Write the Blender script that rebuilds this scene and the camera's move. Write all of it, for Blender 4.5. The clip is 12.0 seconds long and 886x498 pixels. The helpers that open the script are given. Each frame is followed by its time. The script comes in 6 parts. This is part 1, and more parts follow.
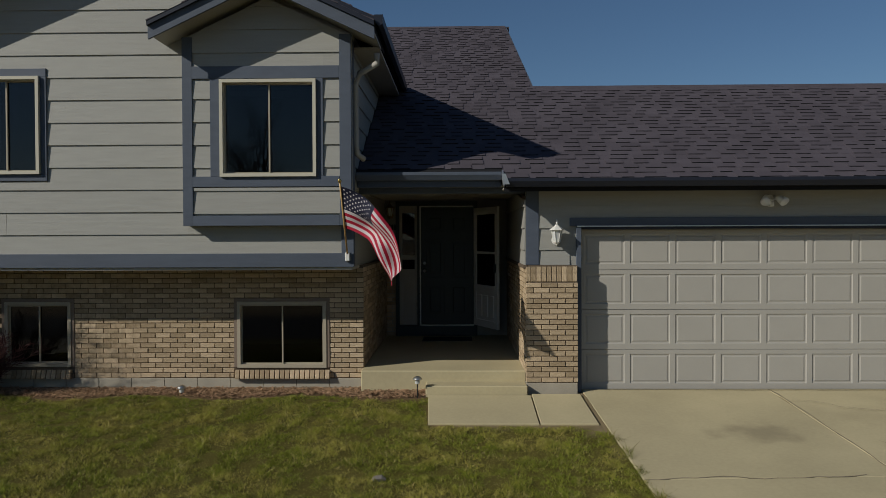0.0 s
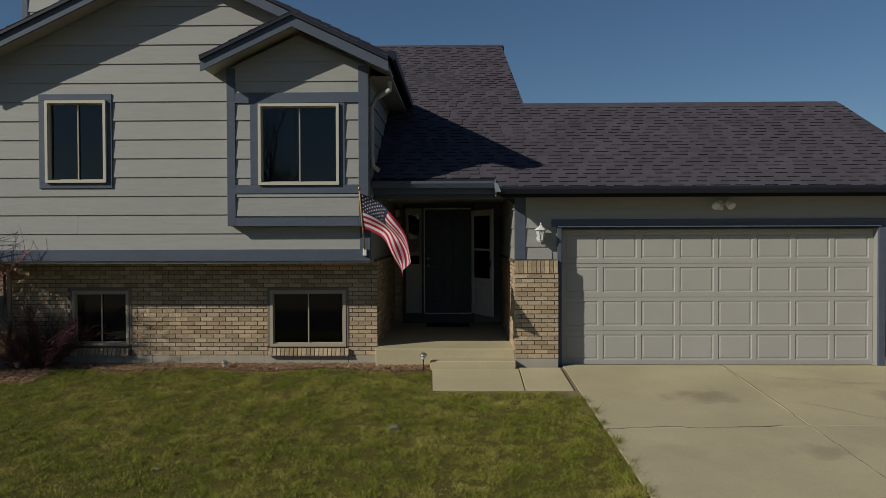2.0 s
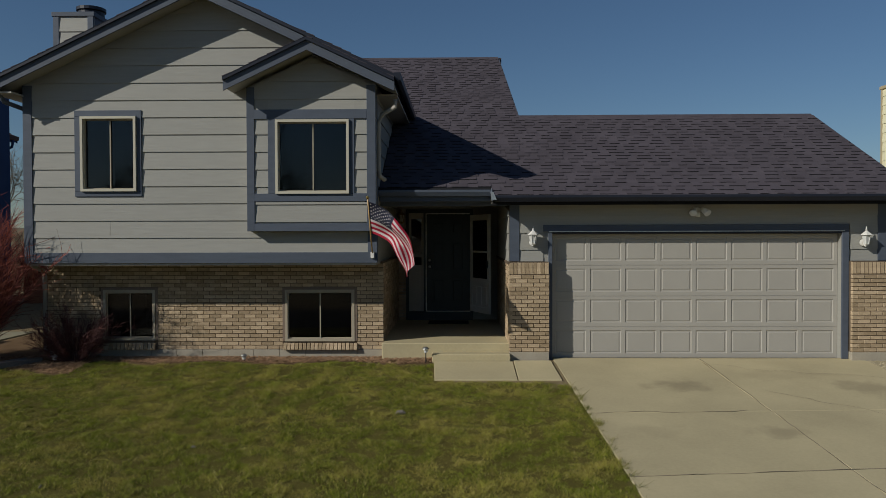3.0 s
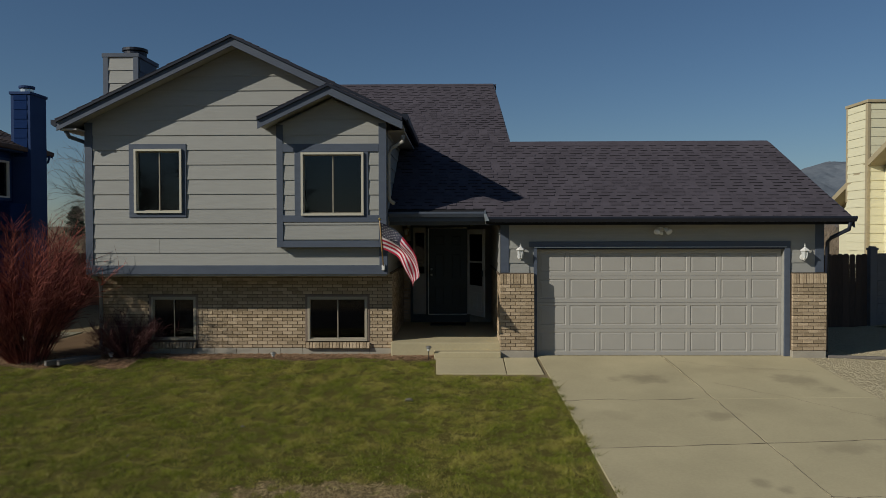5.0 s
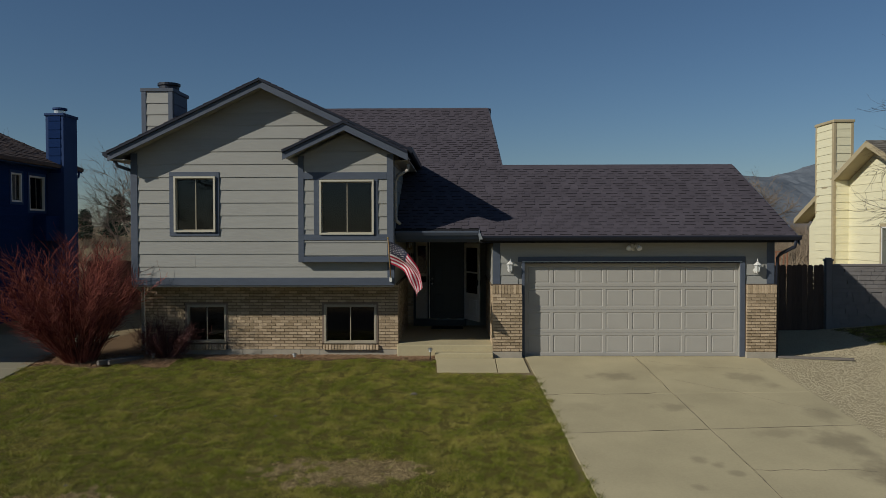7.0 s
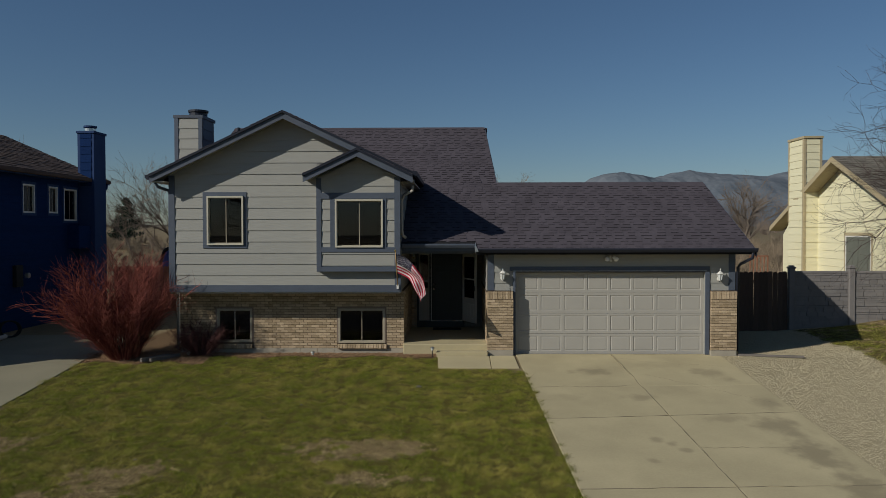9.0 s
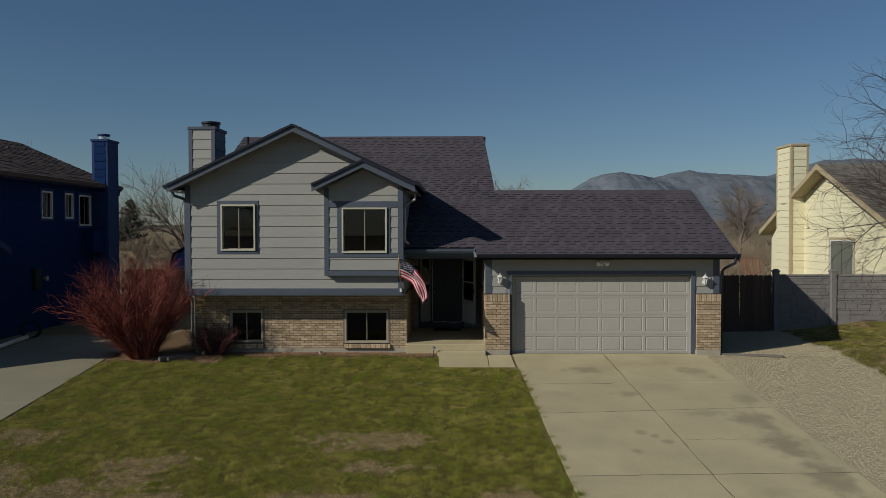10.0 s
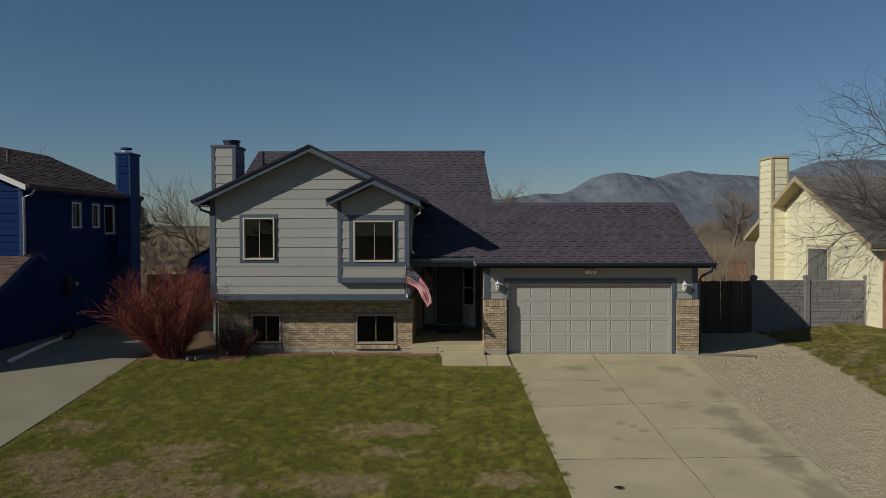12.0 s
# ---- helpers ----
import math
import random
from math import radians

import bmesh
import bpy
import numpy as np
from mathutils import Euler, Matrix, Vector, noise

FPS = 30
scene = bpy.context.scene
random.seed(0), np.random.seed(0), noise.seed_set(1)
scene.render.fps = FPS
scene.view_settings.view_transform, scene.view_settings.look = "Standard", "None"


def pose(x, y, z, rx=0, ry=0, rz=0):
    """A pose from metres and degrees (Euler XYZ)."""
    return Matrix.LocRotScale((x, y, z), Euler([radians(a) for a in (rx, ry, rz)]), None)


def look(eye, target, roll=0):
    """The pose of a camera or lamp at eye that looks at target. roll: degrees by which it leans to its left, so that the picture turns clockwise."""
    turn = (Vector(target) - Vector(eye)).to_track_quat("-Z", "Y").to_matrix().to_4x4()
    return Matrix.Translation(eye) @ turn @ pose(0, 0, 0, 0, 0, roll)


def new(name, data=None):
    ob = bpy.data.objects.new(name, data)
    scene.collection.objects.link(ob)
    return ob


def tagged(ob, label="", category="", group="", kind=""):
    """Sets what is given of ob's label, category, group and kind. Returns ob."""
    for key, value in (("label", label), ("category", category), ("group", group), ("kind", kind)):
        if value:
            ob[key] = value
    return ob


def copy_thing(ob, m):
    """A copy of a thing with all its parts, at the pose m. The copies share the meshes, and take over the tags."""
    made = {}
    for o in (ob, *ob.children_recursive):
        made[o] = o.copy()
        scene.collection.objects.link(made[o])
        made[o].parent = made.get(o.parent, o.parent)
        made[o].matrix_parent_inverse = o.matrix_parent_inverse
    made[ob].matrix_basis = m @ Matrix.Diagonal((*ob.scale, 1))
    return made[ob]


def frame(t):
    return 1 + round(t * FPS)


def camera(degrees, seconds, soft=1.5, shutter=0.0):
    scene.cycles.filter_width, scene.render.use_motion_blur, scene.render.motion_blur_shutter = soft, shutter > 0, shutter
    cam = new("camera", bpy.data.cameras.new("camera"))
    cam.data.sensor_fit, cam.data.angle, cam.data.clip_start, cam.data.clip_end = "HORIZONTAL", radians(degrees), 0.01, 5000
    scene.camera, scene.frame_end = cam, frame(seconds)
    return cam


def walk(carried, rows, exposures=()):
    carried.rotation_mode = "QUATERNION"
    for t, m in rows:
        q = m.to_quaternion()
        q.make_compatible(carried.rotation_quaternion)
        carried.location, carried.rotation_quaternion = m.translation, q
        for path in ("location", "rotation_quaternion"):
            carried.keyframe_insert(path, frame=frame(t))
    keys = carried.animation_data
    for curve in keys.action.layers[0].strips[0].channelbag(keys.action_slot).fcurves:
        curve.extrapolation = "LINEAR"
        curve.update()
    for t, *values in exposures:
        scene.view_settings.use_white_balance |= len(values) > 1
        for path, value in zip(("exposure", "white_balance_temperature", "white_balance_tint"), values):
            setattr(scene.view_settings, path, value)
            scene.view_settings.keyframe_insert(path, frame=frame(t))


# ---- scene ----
cam = camera(60.2, 12.0, soft=0.6)
PATH = [
    (0, (0.464, -10.035, 2.035), (0.422, -8.036, 2.002), -0.24),
    (0.5, (0.462, -10.400, 2.028), (0.420, -8.401, 1.994), -0.22),
    (1, (0.462, -10.847, 2.019), (0.420, -8.848, 1.984), -0.21),
    (1.5, (0.464, -11.347, 2.019), (0.422, -9.348, 1.984), -0.20),
    (2, (0.467, -11.876, 2.034), (0.426, -9.877, 1.998), -0.19),
    (2.5, (0.472, -12.418, 2.067), (0.430, -10.419, 2.029), -0.18),
    (3, (0.477, -12.963, 2.116), (0.436, -10.964, 2.078), -0.17),
    (5, (0.505, -15.118, 2.445), (0.465, -13.119, 2.403), -0.13),
    (5.5, (0.512, -15.656, 2.544), (0.473, -13.656, 2.501), -0.13),
    (6, (0.518, -16.198, 2.644), (0.480, -14.198, 2.600), -0.12),
    (6.5, (0.525, -16.747, 2.742), (0.487, -14.748, 2.697), -0.12),
    (7, (0.530, -17.306, 2.837), (0.493, -15.307, 2.792), -0.11),
    (9, (0.539, -19.617, 3.192), (0.504, -17.617, 3.144), -0.10),
    (9.5, (0.537, -20.196, 3.277), (0.502, -18.196, 3.229), -0.10),
    (10, (0.533, -20.763, 3.363), (0.499, -18.764, 3.315), -0.10),
    (10.5, (0.527, -21.310, 3.448), (0.492, -19.310, 3.400), -0.10),
    (11, (0.517, -21.827, 3.531), (0.483, -19.827, 3.483), -0.10),
    (11.5, (0.506, -22.306, 3.607), (0.472, -20.306, 3.560), -0.10),
    (12, (0.491, -22.737, 3.670), (0.457, -20.738, 3.623), -0.10),
]
walk(cam, [(t, look(eye, target, roll)) for t, eye, target, roll in PATH], exposures=[(0.0, -0.2, 5880, 7.2), (12.0, -0.2, 5880, 7.2)])

# ---- world, sun, exposure ----
SUN_WAY = Vector((1.6, 1.0, -1.05)).normalized()
sun = new("sun", bpy.data.lights.new("sun", "SUN"))
sun.data.energy, sun.data.angle, sun.data.color = 4.15, radians(0.53), (1.0, 0.895, 0.745)
sun.rotation_euler = SUN_WAY.to_track_quat("-Z", "Y").to_euler()
world = bpy.data.worlds.new("sky")
scene.world = world
world.use_nodes = True
sky = world.node_tree.nodes.new("ShaderNodeTexSky")
sky.sky_type, sky.sun_disc = "NISHITA", False
sky.sun_elevation = math.asin(-SUN_WAY.z)
sky.sun_rotation = math.atan2(-SUN_WAY.x, -SUN_WAY.y)
sky.air_density, sky.dust_density, sky.ozone_density = 1.0, 0.15, 3.8
backing = world.node_tree.nodes["Background"]
backing.inputs[1].default_value = 0.05
world.node_tree.links.new(sky.outputs[0], backing.inputs[0])

# ---- materials ----


def material(name, color, rough=0.7, vary=0.15, scale=6.0, fine=60.0, bump=0.15, island=0.0, thing=0.0, metal=0.0, stretch=(1, 1, 1), attr="", spec=0.3, hue=None, grain=0.5, step=0.01):
    """A surface with blotches at one size, grain at a finer one, and relief."""
    m = bpy.data.materials.new(name)
    m.use_nodes = True
    n, l = m.node_tree.nodes, m.node_tree.links
    b = n["Principled BSDF"]
    b.inputs["Roughness"].default_value, b.inputs["Metallic"].default_value = rough, metal
    b.inputs["Specular IOR Level"].default_value = spec
    co = n.new("ShaderNodeTexCoord")
    mp = n.new("ShaderNodeMapping")
    mp.inputs["Scale"].default_value = stretch
    l.new(co.outputs["Object"], mp.inputs[0])
    big, small = n.new("ShaderNodeTexNoise"), n.new("ShaderNodeTexNoise")
    big.inputs["Scale"].default_value, small.inputs["Scale"].default_value = scale, fine
    big.inputs["Detail"].default_value, small.inputs["Detail"].default_value = 4, 3
    for t in (big, small):
        l.new(mp.outputs[0], t.inputs["Vector"])
    mixed = n.new("ShaderNodeMath")
    mixed.operation = "MULTIPLY_ADD"
    l.new(small.outputs["Fac"], mixed.inputs[0])
    mixed.inputs[1].default_value = grain
    l.new(big.outputs["Fac"], mixed.inputs[2])
    total = mixed.outputs[0]
    for amount, node, socket in ((island, "ShaderNodeNewGeometry", "Random Per Island"), (thing, "ShaderNodeObjectInfo", "Random")):
        if amount:
            src, add = n.new(node), n.new("ShaderNodeMath")
            add.operation = "MULTIPLY_ADD"
            l.new(src.outputs[socket], add.inputs[0])
            add.inputs[1].default_value = amount
            l.new(total, add.inputs[2])
            total = add.outputs[0]
    middle = 0.5 + grain / 2 + island / 2 + thing / 2
    ramp = n.new("ShaderNodeMapRange")
    l.new(total, ramp.inputs[0])
    ramp.inputs[1].default_value, ramp.inputs[2].default_value = middle - 0.5, middle + 0.5
    ramp.inputs[3].default_value, ramp.inputs[4].default_value = 0.0, 1.0
    mix = n.new("ShaderNodeMix")
    mix.data_type = "RGBA"
    l.new(ramp.outputs[0], mix.inputs["Factor"])
    dark = [c * (1 - vary) for c in color]
    light = [min(1, c * (1 + vary)) for c in (hue or color)]
    mix.inputs["A"].default_value, mix.inputs["B"].default_value = (*dark, 1), (*light, 1)
    out = mix.outputs["Result"]
    if attr:
        at, mul = n.new("ShaderNodeAttribute"), n.new("ShaderNodeMix")
        at.attribute_name = attr
        mul.data_type, mul.blend_type = "RGBA", "MULTIPLY"
        mul.inputs["Factor"].default_value = 1.0
        l.new(at.outputs["Color"], mul.inputs["A"])
        l.new(out, mul.inputs["B"])
        out = mul.outputs["Result"]
    l.new(out, b.inputs["Base Color"])
    if bump:
        bp = n.new("ShaderNodeBump")
        bp.inputs["Strength"].default_value, bp.inputs["Distance"].default_value = bump, step
        l.new(mixed.outputs[0], bp.inputs["Height"])
        l.new(bp.outputs[0], b.inputs["Normal"])
    return m


def glass_material(name, tint):
    m = bpy.data.materials.new(name)
    m.use_nodes = True
    n, l = m.node_tree.nodes, m.node_tree.links
    n.remove(n["Principled BSDF"])
    clear, shine, mix, fr = n.new("ShaderNodeBsdfTransparent"), n.new("ShaderNodeBsdfGlossy"), n.new("ShaderNodeMixShader"), n.new("ShaderNodeFresnel")
    clear.inputs[0].default_value = (*tint, 1)
    shine.inputs["Roughness"].default_value = 0.01
    fr.inputs[0].default_value = 1.55
    l.new(fr.outputs[0], mix.inputs[0])
    l.new(clear.outputs[0], mix.inputs[1])
    l.new(shine.outputs[0], mix.inputs[2])
    l.new(mix.outputs[0], n["Material Output"].inputs[0])
    return m


M_SIDING = material("painted_siding", (0.305, 0.298, 0.268), 0.55, 0.10, 2.5, 30, 0.5, thing=0.35, stretch=(1, 1, 9), step=0.006)
M_TRIM = material("blue_grey_trim", (0.076, 0.090, 0.118), 0.6, 0.18, 3, 40, 0.25, thing=0.3, stretch=(1, 1, 4))
M_SOFFIT = material("soffit_paint", (0.36, 0.34, 0.30), 0.6, 0.1, 3, 40, 0.1)
M_BRICK = material("tan_brick", (0.36, 0.272, 0.165), 0.9, 0.28, 14, 90, 0.9, thing=0.75, hue=(0.42, 0.325, 0.215), step=0.012, spec=0.1)
M_BRICK_FAR = material("tan_brick_rest", (0.36, 0.272, 0.165), 0.9, 0.28, 14, 90, 0.9, island=0.75, hue=(0.42, 0.325, 0.215), step=0.012, spec=0.1)
M_MORTAR = material("mortar", (0.115, 0.085, 0.058), 0.9, 0.2, 5, 90, 0.4)
M_BLOCK = material("foundation_concrete", (0.34, 0.305, 0.24), 0.9, 0.2, 4, 60, 0.4)
M_SHINGLE = material("asphalt_shingle", (0.082, 0.072, 0.083), 0.95, 0.3, 1.2, 160, 0.7, thing=0.22, spec=0.03)
M_SHINGLE_FAR = material("asphalt_shingle_rest", (0.082, 0.072, 0.083), 0.95, 0.3, 1.2, 160, 0.7, island=0.22, spec=0.03)
# Near-black, for shingle butt edges and the decks below them.
M_SHINGLE_EDGE = material("shingle_edge_dark", (0.010, 0.010, 0.012), 0.9, 0.2, 8, 80, 0.1)
M_DOOR = material("garage_door_paint", (0.365, 0.345, 0.305), 0.5, 0.07, 2, 50, 0.12, thing=0.15)
M_ALMOND = material("almond_vinyl", (0.50, 0.47, 0.375), 0.4, 0.06, 3, 40, 0.05)
M_BROWN_TRIM = material("brown_brickmould", (0.19, 0.145, 0.11), 0.6, 0.1, 3, 40, 0.1)
M_TAUPE = material("taupe_vinyl", (0.36, 0.315, 0.235), 0.45, 0.08, 3, 40, 0.05)
M_WHITE = material("white_paint", (0.66, 0.645, 0.60), 0.4, 0.06, 3, 40, 0.05)
M_FRONT_DOOR = material("dark_green_door", (0.018, 0.028, 0.032), 0.4, 0.1, 4, 50, 0.1)
# Tint darkens the panes so the rooms behind look unlit.
M_GLASS = glass_material("darkened_glass", (0.3, 0.3, 0.32))
# Near-black wall colour stands in for the gloom of unlit rooms.
M_ROOM = material("unlit_room_dark", (0.035, 0.033, 0.032), 0.9, 0.1, 2, 20, 0.0)
M_GUTTER = material("gutter_metal", (0.016, 0.019, 0.030), 0.45, 0.25, 3, 40, 0.05)
M_TIN = material("bare_flashing", (0.55, 0.56, 0.55), 0.35, 0.2, 9, 50, 0.1, metal=0.8)
M_CONCRETE = material("drive_concrete", (0.41, 0.352, 0.212), 0.9, 0.26, 0.8, 26, 0.3, thing=0.3, grain=0.35)
M_OLD_CONCRETE = material("grey_concrete", (0.235, 0.215, 0.145), 0.9, 0.25, 0.6, 26, 0.25, thing=0.3, grain=0.35)


def stain_concrete(m, spots):
    """Soft dark oil stains with ragged edges, at their places on the slabs."""
    n, l = m.node_tree.nodes, m.node_tree.links
    co, ragged = n.new("ShaderNodeTexCoord"), n.new("ShaderNodeTexNoise")
    ragged.inputs["Scale"].default_value, ragged.inputs["Detail"].default_value = 3.5, 6
    l.new(co.outputs["Object"], ragged.inputs["Vector"])
    total = None
    for x, y, rx, ry, depth in spots:
        mp, ln, add, rg = n.new("ShaderNodeMapping"), n.new("ShaderNodeVectorMath"), n.new("ShaderNodeMath"), n.new("ShaderNodeMapRange")
        mp.inputs["Location"].default_value = (-x / rx, -y / ry, 0)
        mp.inputs["Scale"].default_value = (1 / rx, 1 / ry, 0)
        ln.operation, add.operation = "LENGTH", "MULTIPLY_ADD"
        l.new(co.outputs["Object"], mp.inputs[0])
        l.new(mp.outputs[0], ln.inputs[0])
        l.new(ragged.outputs["Fac"], add.inputs[0])
        add.inputs[1].default_value = 1.8
        l.new(ln.outputs["Value"], add.inputs[2])
        l.new(add.outputs[0], rg.inputs[0])
        rg.interpolation_type = "SMOOTHSTEP"
        rg.inputs[1].default_value, rg.inputs[2].default_value, rg.inputs[3].default_value, rg.inputs[4].default_value = 1.1, 2.0, depth, 0.0
        if total:
            top = n.new("ShaderNodeMath")
            top.operation = "MAXIMUM"
            l.new(total, top.inputs[0])
            l.new(rg.outputs[0], top.inputs[1])
            total = top.outputs[0]
        else:
            total = rg.outputs[0]
    base = n["Principled BSDF"].inputs["Base Color"]
    old, mix = base.links[0].from_socket, n.new("ShaderNodeMix")
    mix.data_type = "RGBA"
    l.new(total, mix.inputs["Factor"])
    l.new(old, mix.inputs["A"])
    mix.inputs["B"].default_value = (0.155, 0.128, 0.08, 1)
    l.new(mix.outputs["Result"], base)


stain_concrete(M_CONCRETE, ((3.75, -1.65, 0.6, 0.4, 0.45), (4.36, -3.6, 0.4, 0.25, 0.4), (4.12, -5.98, 0.17, 0.17, 0.4), (4.33, -6.19, 0.12, 0.14, 0.4), (4.5, -6.49, 0.14, 0.14, 0.4), (3.82, -6.92, 0.12, 0.14, 0.35),
                            (6.39, -1.75, 0.5, 0.55, 0.4), (6.72, -2.3, 0.25, 0.3, 0.4), (6.89, -4.0, 0.35, 0.5, 0.35), (5.8, -4.86, 0.5, 0.25, 0.3), (6.6, -5.3, 0.5, 0.8, 0.5), (6.66, -6.6, 0.5, 0.9, 0.55), (6.78, -8.0, 0.45, 1.1, 0.55), (6.9, -9.5, 0.5, 1.1, 0.5), (2.9, -3.6, 0.5, 0.3, 0.15), (5.5, -1.1, 0.9, 0.4, 0.15), (5.6, -8.6, 0.5, 0.25, 0.2)))
M_STEEL = material("brushed_steel", (0.6, 0.6, 0.58), 0.3, 0.05, 8, 60, 0.0, metal=0.9)
M_BRASS = material("brass", (0.5, 0.36, 0.12), 0.35, 0.1, 8, 60, 0.0, metal=0.9)

# ---- building helpers ----


def mesh_object(name, bm, mats, smooth=False):
    data = bpy.data.meshes.new(name)
    bmesh.ops.recalc_face_normals(bm, faces=bm.faces)
    bm.to_mesh(data)
    bm.free()
    for m in mats if isinstance(mats, (list, tuple)) else [mats]:
        data.materials.append(m)
    if smooth:
        for p in data.polygons:
            p.use_smooth = True
    return new(name, data)


def part(name, bm, mat, parent, label="", smooth=False):
    ob = mesh_object(name, bm, mat, smooth)
    ob.parent = parent
    return tagged(ob, label)


def thing(name, label, category, at=(0, 0, 0), group="", kind=""):
    ob = new(name)
    ob.location = at
    return tagged(ob, label, category, group, kind)


def box(bm, x0, x1, y0, y1, z0, z1, bevel=0.0):
    vs = [bm.verts.new((x, y, z)) for x in (x0, x1) for y in (y0, y1) for z in (z0, z1)]
    fs = [bm.faces.new([vs[i] for i in q]) for q in ((0, 1, 3, 2), (4, 6, 7, 5), (0, 4, 5, 1), (2, 3, 7, 6), (0, 2, 6, 4), (1, 5, 7, 3))]
    if bevel:
        es = list({e for f in fs for e in f.edges})
        bmesh.ops.bevel(bm, geom=es, offset=bevel, segments=1, affect="EDGES")
    return bm


def boxes(*sizes, bevel=0.0):
    bm = bmesh.new()
    for s in sizes:
        box(bm, *s, bevel=bevel)
    return bm


def slab(bm, corners, way):
    """A polygon pushed along a vector into a solid."""
    way = Vector(way)
    a = [bm.verts.new(c) for c in corners]
    b = [bm.verts.new(Vector(c) + way) for c in corners]
    bm.faces.new(a)
    bm.faces.new(list(reversed(b)))
    for i in range(len(a)):
        j = (i + 1) % len(a)
        bm.faces.new((a[i], b[i], b[j], a[j]))
    return bm


def tube(bm, points, radii, sides=8, caps=True):
    """A round bar through points."""
    rings = []
    for i, p in enumerate(points):
        p = Vector(p)
        d = (Vector(points[min(i + 1, len(points) - 1)]) - Vector(points[max(i - 1, 0)])).normalized()
        a = d.cross(Vector((0.31, 0.21, 0.93))).normalized()
        b = d.cross(a)
        r = radii[i] if isinstance(radii, (list, tuple)) else radii
        rings.append([bm.verts.new(p + r * (math.cos(k * math.tau / sides) * a + math.sin(k * math.tau / sides) * b)) for k in range(sides)])
    for u, v in zip(rings, rings[1:]):
        for k in range(sides):
            bm.faces.new((u[k], u[(k + 1) % sides], v[(k + 1) % sides], v[k]))
    if caps:
        bm.faces.new(rings[0])
        bm.faces.new(list(reversed(rings[-1])))
    return bm


def clip(poly, axis, limit, above):
    """Keeps the side of a flat polygon of (u, z) above or below a limit."""
    out = []
    for i, p in enumerate(poly):
        q = poly[(i + 1) % len(poly)]
        pin, qin = (p[axis] >= limit) == above, (q[axis] >= limit) == above
        if pin:
            out.append(p)
        if pin != qin and p[axis] != q[axis]:
            k = (limit - p[axis]) / (q[axis] - p[axis])
            out.append((p[0] + k * (q[0] - p[0]), p[1] + k * (q[1] - p[1])))
    return out


def minus(poly, holes):
    """Cuts rectangles (u0, u1, z0, z1) out of a convex polygon; gives convex pieces."""
    pieces = [poly]
    for u0, u1, z0, z1 in holes:
        rest = []
        for p in pieces:
            us, zs = [q[0] for q in p], [q[1] for q in p]
            if max(us) <= u0 or min(us) >= u1 or max(zs) <= z0 or min(zs) >= z1:
                rest.append(p)
                continue
            rest += [clip(p, 0, u0, False), clip(p, 0, u1, True)]
            mid = clip(clip(p, 0, u0, True), 0, u1, False)
            rest += [clip(mid, 1, z0, False), clip(mid, 1, z1, True)]
        pieces = [p for p in rest if len(p) > 2 and area(p) > 1e-4]
    return pieces


def area(p):
    return abs(sum(p[i][0] * p[(i + 1) % len(p)][1] - p[(i + 1) % len(p)][0] * p[i][1] for i in range(len(p)))) / 2


def plane_map(origin, along, out):
    """From (u along, z up, n outwards) on a wall to the world."""
    o, a, n = Vector(origin), Vector(along), Vector(out)
    return lambda u, z, d=0.0: o + u * a + Vector((0, 0, z)) + d * n


def wall_body(name, parent, place, poly, holes, thick, mat, label=""):
    bm = bmesh.new()
    for p in minus(poly, holes):
        slab(bm, [place(u, z) for u, z in p], place(0, 0, -thick) - place(0, 0))
    bmesh.ops.remove_doubles(bm, verts=bm.verts, dist=1e-4)
    return part(name, bm, mat, parent, label)


def lap_siding(parent, place, poly, holes, z0, exposure, mat, joined=False, butt=0.024, seams=None):
    """Overlapping boards, each thicker at its lower edge."""
    top = max(z for u, z in poly)
    shared, row = bmesh.new(), 0
    z = z0
    while z < top:
        strip = clip(clip(poly, 1, z, True), 1, z + exposure, False)
        if len(strip) > 2:
            pieces = minus(strip, holes)
            for u in (seams or {}).get(row, ()):
                pieces = [q for p in pieces for q in (clip(p, 0, u - 0.002, False), clip(p, 0, u + 0.002, True)) if len(q) > 2]
            for p in pieces:
                if area(p) < 2e-3:
                    continue
                bm = shared if joined else bmesh.new()
                depth = lambda q: butt - (butt - 0.006) * (q[1] - z) / exposure
                a = [bm.verts.new(place(*q, depth(q))) for q in p]
                b = [bm.verts.new(place(*q, 0.001)) for q in p]
                bm.faces.new(a)
                for i in range(len(a)):
                    j = (i + 1) % len(a)
                    bm.faces.new((a[i], b[i], b[j], a[j]))
                if not joined:
                    part("siding_board", bm, mat, parent)
        z += exposure
        row += 1
    if joined:
        tagged(part("siding_boards", shared, mat, parent), kind="stuff")
    else:
        shared.free()


def brick_mesh(name, length, height, depth, mat):
    bm = boxes((-length / 2, length / 2, -depth, 0, -height / 2, height / 2))
    front = [e for e in bm.edges if all(v.co.y > -1e-6 for v in e.verts)]
    bmesh.ops.bevel(bm, geom=front, offset=0.004, segments=1, affect="EDGES")
    data = bpy.data.meshes.new(name)
    bmesh.ops.recalc_face_normals(bm, faces=bm.faces)
    bm.to_mesh(data)
    bm.free()
    data.materials.append(mat)
    return data


BRICK_L, BRICK_H, COURSE, PITCH = 0.193, 0.0575, 0.0677, 0.203
BRICK = brick_mesh("brick", BRICK_L, BRICK_H, 0.06, M_BRICK)
SOLDIER = brick_mesh("brick", 0.0575, 0.193, 0.06, M_BRICK)


